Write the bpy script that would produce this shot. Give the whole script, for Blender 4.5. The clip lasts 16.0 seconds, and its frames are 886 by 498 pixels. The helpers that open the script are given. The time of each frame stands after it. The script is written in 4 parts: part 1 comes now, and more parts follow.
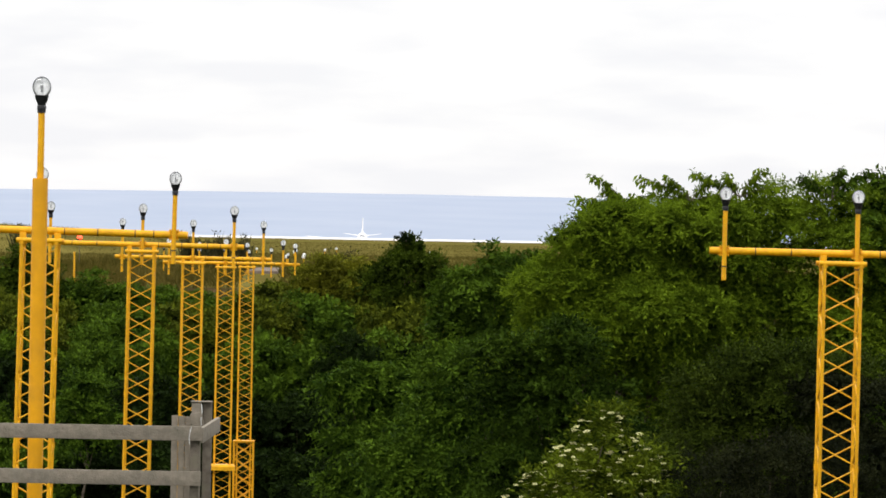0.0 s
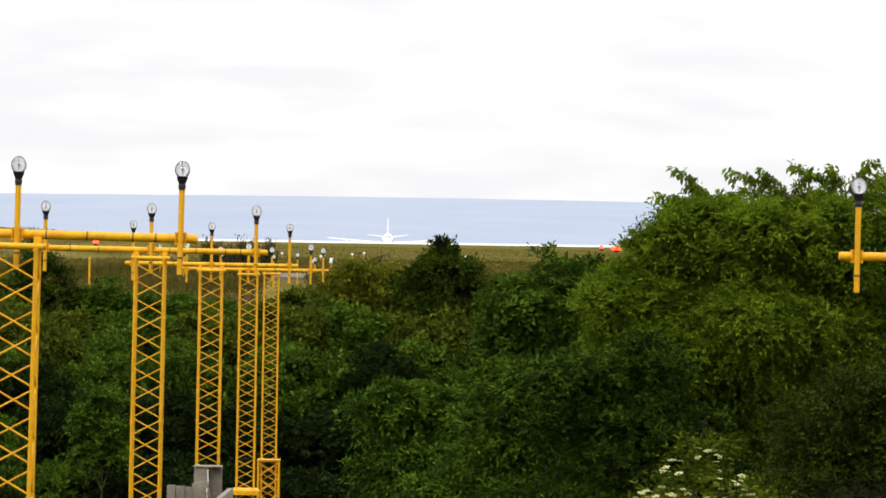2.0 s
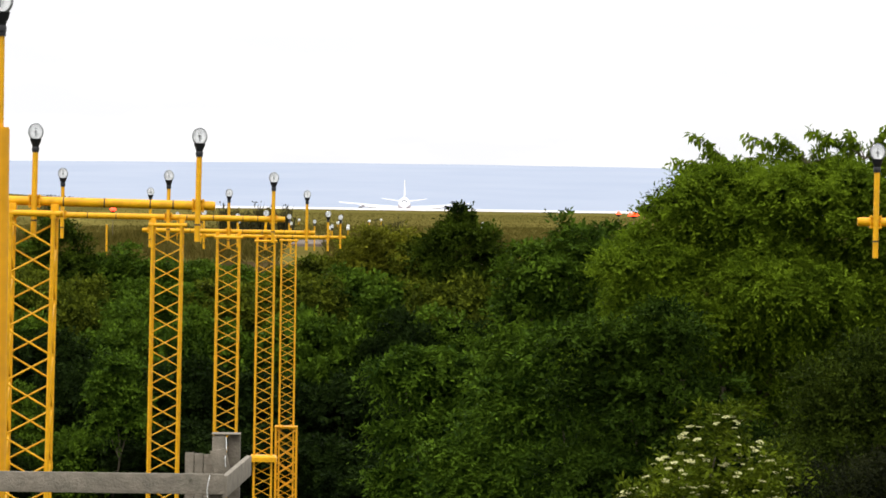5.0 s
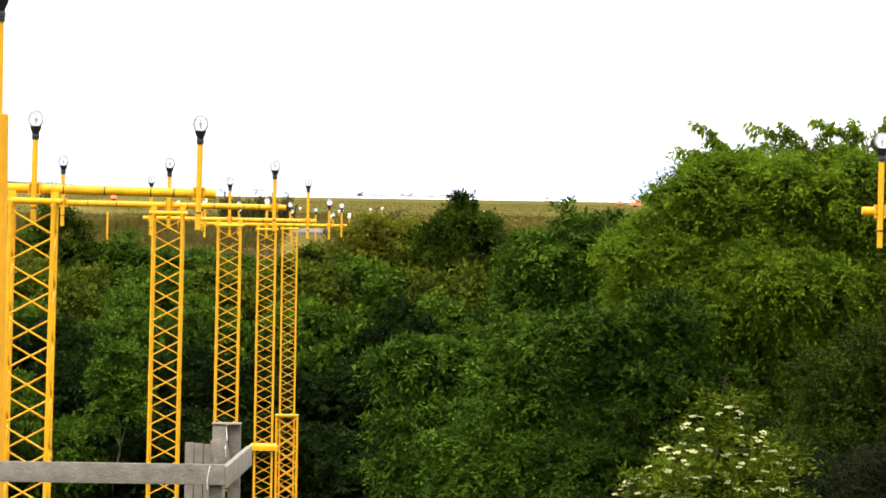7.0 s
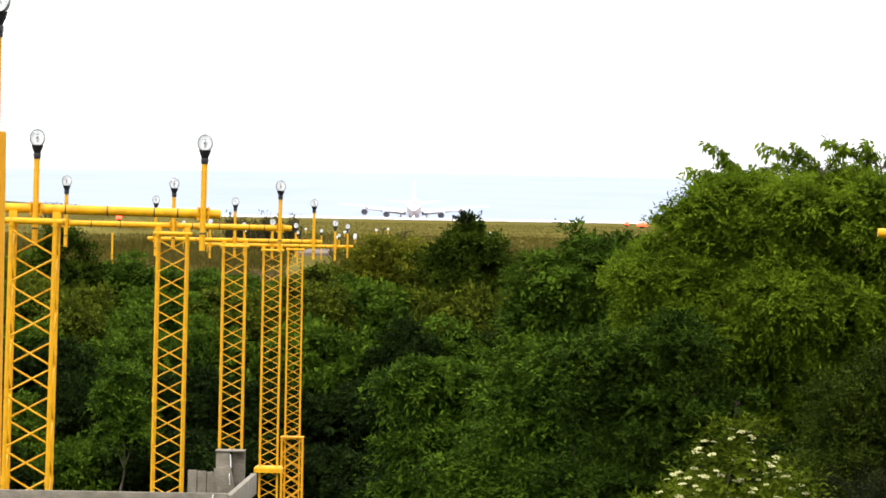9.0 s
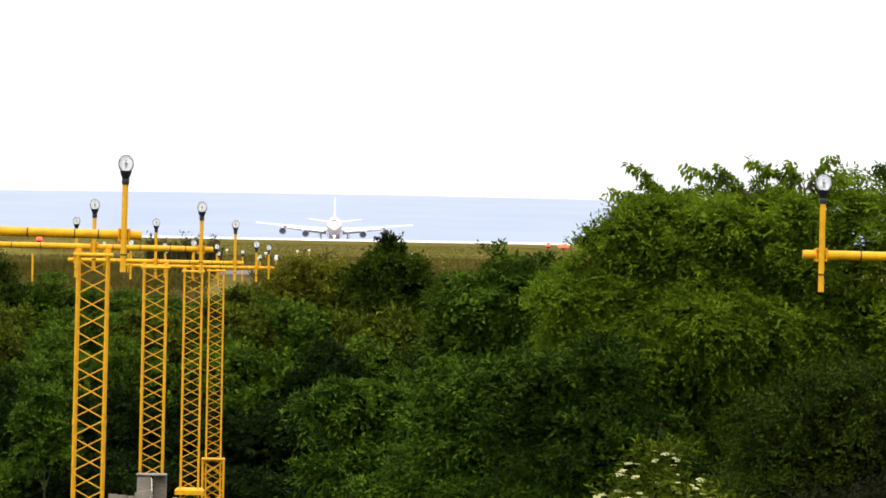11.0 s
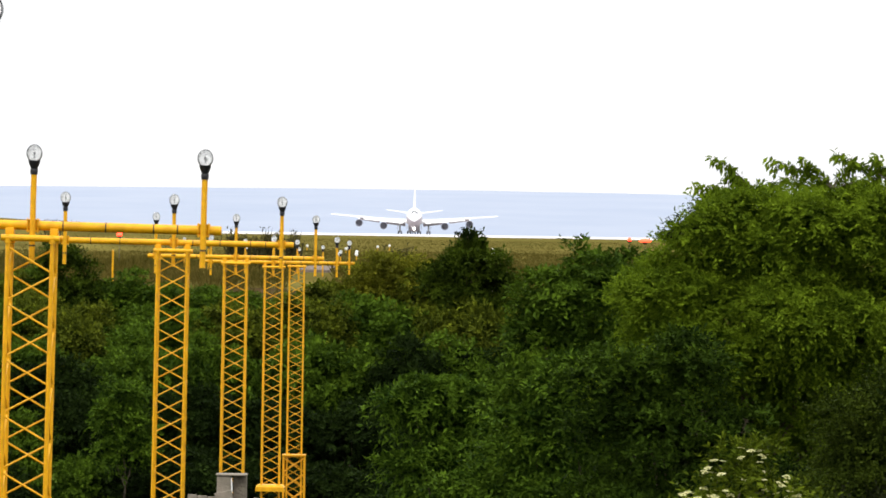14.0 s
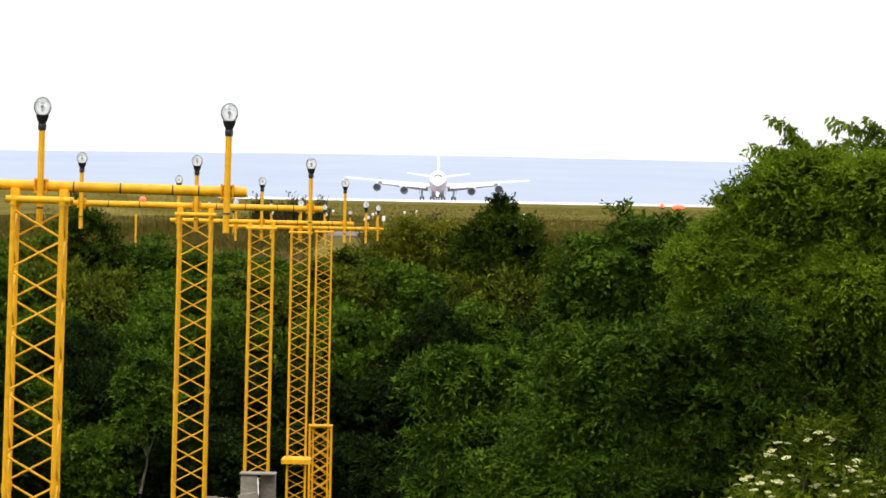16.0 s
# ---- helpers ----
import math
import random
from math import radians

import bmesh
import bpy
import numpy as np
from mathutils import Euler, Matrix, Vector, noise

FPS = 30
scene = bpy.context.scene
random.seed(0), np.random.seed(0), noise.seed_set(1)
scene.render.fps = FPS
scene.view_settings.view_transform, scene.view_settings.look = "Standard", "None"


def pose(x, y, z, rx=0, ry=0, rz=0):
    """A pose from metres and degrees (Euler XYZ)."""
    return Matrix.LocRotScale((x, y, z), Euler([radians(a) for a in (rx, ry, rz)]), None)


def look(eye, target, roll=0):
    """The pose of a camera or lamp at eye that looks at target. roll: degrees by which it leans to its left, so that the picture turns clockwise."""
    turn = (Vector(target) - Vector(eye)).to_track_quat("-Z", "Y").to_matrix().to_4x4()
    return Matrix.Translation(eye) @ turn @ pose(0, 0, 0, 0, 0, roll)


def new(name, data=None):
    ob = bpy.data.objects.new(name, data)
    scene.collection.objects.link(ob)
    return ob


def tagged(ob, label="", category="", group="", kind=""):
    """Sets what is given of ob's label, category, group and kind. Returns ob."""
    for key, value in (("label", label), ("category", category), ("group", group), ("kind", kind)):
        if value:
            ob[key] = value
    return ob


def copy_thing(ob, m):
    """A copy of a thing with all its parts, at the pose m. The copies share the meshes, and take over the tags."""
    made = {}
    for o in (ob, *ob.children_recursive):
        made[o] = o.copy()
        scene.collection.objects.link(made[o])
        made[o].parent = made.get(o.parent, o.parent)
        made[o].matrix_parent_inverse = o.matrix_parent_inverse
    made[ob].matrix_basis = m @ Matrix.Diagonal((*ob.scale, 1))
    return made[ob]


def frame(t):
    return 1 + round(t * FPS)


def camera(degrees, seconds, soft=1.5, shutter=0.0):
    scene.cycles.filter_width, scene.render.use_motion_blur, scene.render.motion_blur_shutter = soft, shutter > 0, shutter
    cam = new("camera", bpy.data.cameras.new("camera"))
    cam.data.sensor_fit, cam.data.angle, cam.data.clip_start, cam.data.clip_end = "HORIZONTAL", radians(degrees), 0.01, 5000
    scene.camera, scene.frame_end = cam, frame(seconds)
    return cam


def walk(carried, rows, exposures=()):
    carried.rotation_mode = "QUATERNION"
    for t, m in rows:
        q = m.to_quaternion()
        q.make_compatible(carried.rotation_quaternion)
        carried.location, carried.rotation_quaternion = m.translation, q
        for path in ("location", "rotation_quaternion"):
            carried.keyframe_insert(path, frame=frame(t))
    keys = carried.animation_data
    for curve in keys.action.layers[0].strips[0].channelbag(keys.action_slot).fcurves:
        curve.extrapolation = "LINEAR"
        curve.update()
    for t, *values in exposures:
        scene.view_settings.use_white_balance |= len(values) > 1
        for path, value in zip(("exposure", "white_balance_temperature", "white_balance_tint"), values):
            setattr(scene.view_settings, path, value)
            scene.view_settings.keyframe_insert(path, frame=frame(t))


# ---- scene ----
# ---- camera and its path ----
LENS = 11.28
cam = camera(LENS, 16.0, soft=1.7)
ROWS = [
    (0.0, 0.37, -13.92, 2.007, -0.941, -0.113, -1.056),
    (0.5, 0.20, -6.20, 2.011, -0.843, 0.002, -1.045),
    (1.0, 0.08, -2.24, 2.005, -0.746, 0.075, -1.021),
    (1.5, 0.05, -1.34, 2.003, -0.663, 0.028, -0.965),
    (2.0, 0.05, -1.33, 2.003, -0.619, -0.070, -0.913),
    (2.5, 0.04, -1.32, 2.003, -0.577, -0.157, -0.878),
    (3.0, 0.04, -1.31, 2.003, -0.535, -0.239, -0.828),
    (3.5, 0.05, -1.33, 2.004, -0.491, -0.309, -0.795),
    (4.0, 0.05, -1.30, 2.004, -0.450, -0.375, -0.817),
    (4.5, 0.05, -1.30, 2.004, -0.420, -0.439, -0.761),
    (5.0, 0.04, -1.24, 2.003, -0.403, -0.502, -0.796),
    (6.3, 0.03, -1.00, 2.000, -0.390, -0.620, -0.870),
    (7.5, 0.03, -0.80, 2.002, -0.379, -0.653, -0.957),
    (8.0, 0.02, -0.51, 2.002, -0.359, -0.561, -0.994),
    (8.5, 0.01, -0.27, 2.001, -0.339, -0.475, -1.003),
    (9.0, 0.00, -0.00, 2.000, -0.318, -0.382, -1.000),
    (9.5, -0.01, 0.16, 1.999, -0.458, -0.297, -0.992),
    (10.0, -0.01, 0.20, 1.998, -0.890, -0.212, -1.008),
    (10.2, -0.01, 0.20, 1.999, -1.089, -0.181, -1.004),
    (11.2, -0.02, 0.42, 2.000, -1.330, -0.080, -1.030),
    (12.5, -0.02, 0.79, 1.998, -0.928, -0.058, -1.057),
    (13.0, -0.03, 0.75, 1.997, -0.725, -0.064, -0.992),
    (13.5, -0.04, 1.02, 1.996, -0.513, -0.104, -0.845),
    (14.0, -0.04, 1.03, 1.996, -0.304, -0.172, -0.885),
    (14.5, -0.06, 1.46, 1.994, -0.089, -0.268, -0.983),
    (15.0, -0.08, 1.95, 1.989, 0.065, -0.392, -1.010),
    (15.5, -0.12, 2.75, 1.980, 0.128, -0.546, -1.062),
    (16.0, -0.24, 5.55, 1.955, 0.018, -0.610, -1.070),
]
walk(cam, [(t, pose(x, y, z, 90 + pitch, roll, yaw)) for t, x, y, z, yaw, pitch, roll in ROWS],
     exposures=[(0.0, -0.17), (1.5, -0.16), (5.0, -0.08), (7.5, 0.66), (8.4, 0.58), (9.0, 0.32), (10.2, 0.1), (12.5, -0.04), (16.0, 0.02)])

# ---- daylight: a bright overcast sky ----
world = bpy.data.worlds.new("overcast_sky")
scene.world = world
world.use_nodes = True
wn, wl = world.node_tree.nodes, world.node_tree.links
wn.clear()
w_out = wn.new("ShaderNodeOutputWorld")
w_bg = wn.new("ShaderNodeBackground")
w_sky = wn.new("ShaderNodeTexSky")
w_sky.sky_type = "NISHITA"
w_sky.sun_disc = False
w_sky.sun_elevation = radians(54)
w_sky.sun_rotation = radians(217)
w_sky_gain = wn.new("ShaderNodeVectorMath")
w_sky_gain.operation = "SCALE"
w_sky_gain.inputs["Scale"].default_value = 0.1
w_coord = wn.new("ShaderNodeTexCoord")
w_map = wn.new("ShaderNodeMapping")
w_map.inputs["Scale"].default_value = (14, 14, 70)
w_noise = wn.new("ShaderNodeTexNoise")
w_noise.inputs["Scale"].default_value = 1.6
w_noise.inputs["Detail"].default_value = 6
w_ramp = wn.new("ShaderNodeValToRGB")
w_ramp.color_ramp.elements[0].position = 0.36
w_ramp.color_ramp.elements[0].color = (1.095, 1.095, 1.125, 1)
w_ramp.color_ramp.elements[1].position = 0.56
w_ramp.color_ramp.elements[1].color = (1.2, 1.19, 1.19, 1)
w_mix = wn.new("ShaderNodeMixRGB")
w_mix.inputs["Fac"].default_value = 0.93
wl.new(w_coord.outputs["Generated"], w_map.inputs["Vector"])
wl.new(w_map.outputs["Vector"], w_noise.inputs["Vector"])
wl.new(w_noise.outputs["Fac"], w_ramp.inputs["Fac"])
wl.new(w_sky.outputs["Color"], w_sky_gain.inputs[0])
wl.new(w_sky_gain.outputs["Vector"], w_mix.inputs["Color1"])
wl.new(w_ramp.outputs["Color"], w_mix.inputs["Color2"])
# an overcast sky grows brighter towards the zenith
w_split = wn.new("ShaderNodeSeparateXYZ")
w_rise = wn.new("ShaderNodeMapRange")
w_rise.inputs["From Min"].default_value, w_rise.inputs["From Max"].default_value = 0.06, 1.0
w_rise.inputs["To Min"].default_value, w_rise.inputs["To Max"].default_value = 1.0, 2.3
w_gain = wn.new("ShaderNodeVectorMath")
w_gain.operation = "SCALE"
wl.new(w_coord.outputs["Generated"], w_split.inputs["Vector"])
wl.new(w_split.outputs["Z"], w_rise.inputs["Value"])
wl.new(w_mix.outputs["Color"], w_gain.inputs[0])
wl.new(w_rise.outputs["Result"], w_gain.inputs["Scale"])
wl.new(w_gain.outputs["Vector"], w_bg.inputs["Color"])
w_bg.inputs["Strength"].default_value = 1.0
wl.new(w_bg.outputs["Background"], w_out.inputs["Surface"])

sun = new("sun", bpy.data.lights.new("sun", "SUN"))
sun.data.energy = 1.4
sun.data.angle = radians(14)
sun.data.color = (1.0, 0.97, 0.92)
sun.matrix_world = look((-65, -25, 150), (0, 60, 0))


# ---- materials ----
def material(name, base, rough=0.6, metal=0.0, vary=0.15, scale=6.0, bump=0.0, bump_scale=40.0, dirt=None, dirt_amount=0.4,
             dirt_scale=2.0, coat=0.0, spec=0.3):
    """A surface with grain at two scales: fine brightness variation and broader dirt."""
    m = bpy.data.materials.new(name)
    m.use_nodes = True
    n, l = m.node_tree.nodes, m.node_tree.links
    b = n["Principled BSDF"]
    b.inputs["Roughness"].default_value = rough
    b.inputs["Metallic"].default_value = metal
    b.inputs["Coat Weight"].default_value = coat
    b.inputs["Specular IOR Level"].default_value = spec
    tc = n.new("ShaderNodeTexCoord")
    fine = n.new("ShaderNodeTexNoise")
    fine.inputs["Scale"].default_value = scale
    fine.inputs["Detail"].default_value = 5
    l.new(tc.outputs["Object"], fine.inputs["Vector"])
    ramp = n.new("ShaderNodeValToRGB")
    ramp.color_ramp.elements[0].position, ramp.color_ramp.elements[1].position = 0.3, 0.7
    ramp.color_ramp.elements[0].color = (*[c * (1 - vary) for c in base], 1)
    ramp.color_ramp.elements[1].color = (*[min(1, c * (1 + vary)) for c in base], 1)
    l.new(fine.outputs["Fac"], ramp.inputs["Fac"])
    colour = ramp.outputs["Color"]
    if dirt:
        broad = n.new("ShaderNodeTexNoise")
        broad.inputs["Scale"].default_value = dirt_scale
        broad.inputs["Detail"].default_value = 7
        broad.inputs["Roughness"].default_value = 0.7
        l.new(tc.outputs["Object"], broad.inputs["Vector"])
        cut = n.new("ShaderNodeMapRange")
        cut.inputs["From Min"].default_value, cut.inputs["From Max"].default_value = 0.48, 0.7
        cut.inputs["To Max"].default_value = dirt_amount
        l.new(broad.outputs["Fac"], cut.inputs["Value"])
        mix = n.new("ShaderNodeMixRGB")
        mix.inputs["Color2"].default_value = (*dirt, 1)
        l.new(cut.outputs["Result"], mix.inputs["Fac"])
        l.new(colour, mix.inputs["Color1"])
        colour = mix.outputs["Color"]
    l.new(colour, b.inputs["Base Color"])
    if bump:
        bn = n.new("ShaderNodeTexNoise")
        bn.inputs["Scale"].default_value = bump_scale
        bn.inputs["Detail"].default_value = 4
        l.new(tc.outputs["Object"], bn.inputs["Vector"])
        bp = n.new("ShaderNodeBump")
        bp.inputs["Strength"].default_value = bump
        bp.inputs["Distance"].default_value = 0.02
        l.new(bn.outputs["Fac"], bp.inputs["Height"])
        l.new(bp.outputs["Normal"], b.inputs["Normal"])
    return m


def leaf_material(name, dark, light, gloss=0.6, through_light=0.2, patches=1.1):
    """Leaves: each one its own green between dark and light, in patches, with light passing through."""
    m = bpy.data.materials.new(name)
    m.use_nodes = True
    n, l = m.node_tree.nodes, m.node_tree.links
    b = n["Principled BSDF"]
    b.inputs["Roughness"].default_value = gloss
    b.inputs["Specular IOR Level"].default_value = 0.02
    geo = n.new("ShaderNodeNewGeometry")
    tc = n.new("ShaderNodeTexCoord")
    patch = n.new("ShaderNodeTexNoise")
    patch.inputs["Scale"].default_value = patches
    patch.inputs["Detail"].default_value = 3
    l.new(tc.outputs["Object"], patch.inputs["Vector"])
    spread = n.new("ShaderNodeMapRange")
    spread.inputs["From Min"].default_value, spread.inputs["From Max"].default_value = 0.35, 0.65
    l.new(patch.outputs["Fac"], spread.inputs["Value"])
    add = n.new("ShaderNodeMath")
    add.operation = "MULTIPLY_ADD"
    add.inputs[1].default_value = 0.45
    l.new(geo.outputs["Random Per Island"], add.inputs[0])
    half = n.new("ShaderNodeMath")
    half.operation = "MULTIPLY"
    half.inputs[1].default_value = 0.55
    l.new(spread.outputs["Result"], half.inputs[0])
    l.new(half.outputs["Value"], add.inputs[2])
    ramp = n.new("ShaderNodeValToRGB")
    ramp.color_ramp.elements[0].color = (*dark, 1)
    ramp.color_ramp.elements[1].color = (*light, 1)
    ramp.color_ramp.elements[0].position = 0.12
    middle = ramp.color_ramp.elements.new(0.6)
    middle.color = (*[0.55 * a + 0.45 * b for a, b in zip(dark, light)], 1)
    l.new(add.outputs["Value"], ramp.inputs["Fac"])
    l.new(ramp.outputs["Color"], b.inputs["Base Color"])
    tr = n.new("ShaderNodeBsdfTranslucent")
    l.new(ramp.outputs["Color"], tr.inputs["Color"])
    mix = n.new("ShaderNodeMixShader")
    mix.inputs["Fac"].default_value = through_light
    l.new(b.outputs["BSDF"], mix.inputs[1])
    l.new(tr.outputs["BSDF"], mix.inputs[2])
    l.new(mix.outputs["Shader"], n["Material Output"].inputs["Surface"])
    return m


def glow_material(name, colour, strength):
    m = bpy.data.materials.new(name)
    m.use_nodes = True
    b = m.node_tree.nodes["Principled BSDF"]
    b.inputs["Base Color"].default_value = (*colour, 1)
    b.inputs["Emission Color"].default_value = (*colour, 1)
    b.inputs["Emission Strength"].default_value = strength
    return m


def glass_material(name):
    """Thin clear glass: mostly see-through with a sheen."""
    m = bpy.data.materials.new(name)
    m.use_nodes = True
    n, l = m.node_tree.nodes, m.node_tree.links
    clear, sheen, mix, fres = n.new("ShaderNodeBsdfTransparent"), n.new("ShaderNodeBsdfGlossy"), n.new("ShaderNodeMixShader"), n.new("ShaderNodeFresnel")
    sheen.inputs["Roughness"].default_value = 0.04
    clear.inputs["Color"].default_value = (0.97, 0.98, 0.98, 1)
    l.new(fres.outputs["Fac"], mix.inputs["Fac"])
    l.new(clear.outputs["BSDF"], mix.inputs[1])
    l.new(sheen.outputs["BSDF"], mix.inputs[2])
    l.new(mix.outputs["Shader"], n["Material Output"].inputs["Surface"])
    return m


YELLOW = material("yellow_mast_paint", (0.74, 0.365, 0.001), 0.5, vary=0.12, scale=9, dirt=(0.36, 0.16, 0.008), dirt_amount=0.45, dirt_scale=3.5, bump=0.1)
YELLOW_DEEP = material("yellow_pole_paint", (0.70, 0.325, 0.001), 0.5, vary=0.08, scale=7, dirt=(0.36, 0.19, 0.03), dirt_amount=0.3, bump=0.1)
JOINT = material("dark_joint_sealant", (0.06, 0.05, 0.03), 0.7, vary=0.3, scale=30)
BLACK = material("black_lamp_housing", (0.012, 0.012, 0.013), 0.45, vary=0.3, scale=25)
CHROME = material("grey_lamp_rim", (0.34, 0.345, 0.355), 0.35, metal=0.6, vary=0.1, scale=20)
REFLECTOR = material("silvered_reflector", (0.92, 0.92, 0.92), 0.35, metal=0.1, vary=0.05, scale=20)
BULB = material("frosted_bulb", (0.80, 0.80, 0.78), 0.35, vary=0.05, scale=20)
FILAMENT = material("grey_filament_shield", (0.30, 0.30, 0.31), 0.5, vary=0.2, scale=20)
LENS_GLASS = glass_material("lamp_glass")
WOOD = material("weathered_grey_timber", (0.215, 0.185, 0.142), 0.85, vary=0.2, scale=14, dirt=(0.13, 0.12, 0.09), dirt_amount=0.6, dirt_scale=5, bump=0.5, bump_scale=60)
WOOD_DARK = material("old_brown_grey_timber", (0.125, 0.105, 0.080), 0.88, vary=0.3, scale=12, dirt=(0.10, 0.10, 0.06), dirt_amount=0.6, dirt_scale=6, bump=0.5, bump_scale=50)
STEEL = material("galvanised_steel", (0.55, 0.56, 0.57), 0.4, metal=0.8, vary=0.15, scale=20)
SOIL = material("bank_soil_and_undergrowth", (0.018, 0.026, 0.008), 0.95, vary=0.4, scale=1.5, dirt=(0.028, 0.022, 0.011), dirt_amount=0.6, dirt_scale=0.35, bump=0.6, bump_scale=4, spec=0.0)
MEADOW = material("dry_meadow_ground", (0.118, 0.098, 0.026), 0.95, vary=0.4, scale=0.16, dirt=(0.064, 0.066, 0.014), dirt_amount=0.9, dirt_scale=0.022, bump=0.5, bump_scale=3, spec=0.0)
BARE = material("bare_reddish_earth", (0.066, 0.044, 0.020), 0.95, vary=0.35, scale=1.2, dirt=(0.034, 0.042, 0.009), dirt_amount=0.95, dirt_scale=0.5, bump=0.6, bump_scale=4, spec=0.0)
# runway colour made pale to stand for the mirage of bright sky
RUNWAY_MIRAGE = material("runway_mirage_white", (0.62, 0.60, 0.58), 0.9, vary=0.12, scale=0.5, dirt=(0.5, 0.49, 0.46), dirt_amount=0.4, dirt_scale=0.05)
CONCRETE = material("light_concrete", (0.36, 0.34, 0.31), 0.9, vary=0.2, scale=5, dirt=(0.2, 0.18, 0.14), dirt_amount=0.6, dirt_scale=1.5, bump=0.3)
TRACK = material("worn_grey_brown_paving", (0.17, 0.135, 0.11), 0.9, vary=0.2, scale=3, dirt=(0.09, 0.075, 0.05), dirt_amount=0.6, dirt_scale=0.7, bump=0.3, spec=0.05)
BARK = material("grey_brown_bark", (0.10, 0.08, 0.055), 0.95, vary=0.35, scale=9, bump=0.8, bump_scale=25)
AIR_WHITE = material("aircraft_white_paint", (0.80, 0.80, 0.81), 0.28, vary=0.03, scale=0.4, dirt=(0.66, 0.66, 0.67), dirt_amount=0.3, dirt_scale=0.3, coat=0.4)
# belly paint grey; on the flaps its darkness stands for underside shade
AIR_BELLY = material("aircraft_grey_belly", (0.27, 0.235, 0.262), 0.4, vary=0.06, scale=0.5, dirt=(0.18, 0.17, 0.2), dirt_amount=0.4, dirt_scale=0.4)
AIR_NACELLE = material("aircraft_nacelle_blue_grey", (0.195, 0.202, 0.26), 0.4, vary=0.08, scale=0.6)
AIR_DARK = material("engine_intake_dark", (0.10, 0.10, 0.12), 0.5, vary=0.2, scale=1)
AIR_GLASS = material("cockpit_glass", (0.05, 0.06, 0.07), 0.08, vary=0.1, scale=1)
TYRE = material("black_tyre_rubber", (0.025, 0.025, 0.027), 0.85, vary=0.2, scale=3)
RED_GLOW = glow_material("red_obstacle_light", (1.0, 0.04, 0.015), 7.0)
WHITE_GLOW = glow_material("taxi_light", (1.0, 0.95, 0.92), 6.0)
WHITE_PAINT = material("white_marker_paint", (0.8, 0.8, 0.78), 0.5, vary=0.06, scale=10)
PETAL = material("cream_elder_blossom", (0.56, 0.54, 0.25), 0.8, vary=0.15, scale=40)

LEAF_BANK = leaf_material("bank_shrub_leaves", (0.0176, 0.0366, 0.0041), (0.1081, 0.1806, 0.0124), patches=0.9)
# bank leaves at about half brightness, shade put into the colour
LEAF_SHADED = leaf_material("shade_dark_slope_leaves", (0.007, 0.016, 0.002), (0.050, 0.088, 0.007), patches=0.9)
LEAF_OLIVE = leaf_material("olive_shrub_leaves", (0.0251, 0.0366, 0.0041), (0.1508, 0.1781, 0.0124), patches=0.9)
# very dark leaf colour, used low on the bank to stand for shade
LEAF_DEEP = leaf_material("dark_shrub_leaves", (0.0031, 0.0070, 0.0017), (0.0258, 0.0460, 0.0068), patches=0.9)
LEAF_TREE = leaf_material("ash_tree_leaves", (0.050, 0.084, 0.005), (0.212, 0.304, 0.016), through_light=0.38, patches=2.4)
LEAF_FRESH = leaf_material("fresh_green_leaves", (0.0140, 0.0329, 0.0037), (0.1097, 0.1859, 0.0131), patches=1.2)
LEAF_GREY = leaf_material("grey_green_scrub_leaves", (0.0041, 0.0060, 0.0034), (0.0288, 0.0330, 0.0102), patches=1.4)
LEAF_FEATHER = leaf_material("yellow_green_feathery_leaves", (0.0531, 0.0582, 0.0057), (0.2653, 0.2688, 0.0190), patches=0.6)
LEAF_BUSH = leaf_material("glossy_dark_bush_leaves", (0.012, 0.022, 0.002), (0.066, 0.100, 0.007), patches=0.9)
LEAF_SCRUB = leaf_material("fine_scrub_leaves", (0.008, 0.015, 0.002), (0.070, 0.100, 0.009), patches=1.4)
LEAF_ELDER = leaf_material("elder_leaves", (0.028, 0.045, 0.003), (0.155, 0.200, 0.012), patches=1.4)
GRASS = leaf_material("meadow_grass_blades", (0.060, 0.054, 0.009), (0.138, 0.107, 0.026), 0.7, 0.25, patches=0.12)
WEED = leaf_material("tall_weed_stems", (0.035, 0.035, 0.014), (0.095, 0.080, 0.035), 0.7, 0.2)


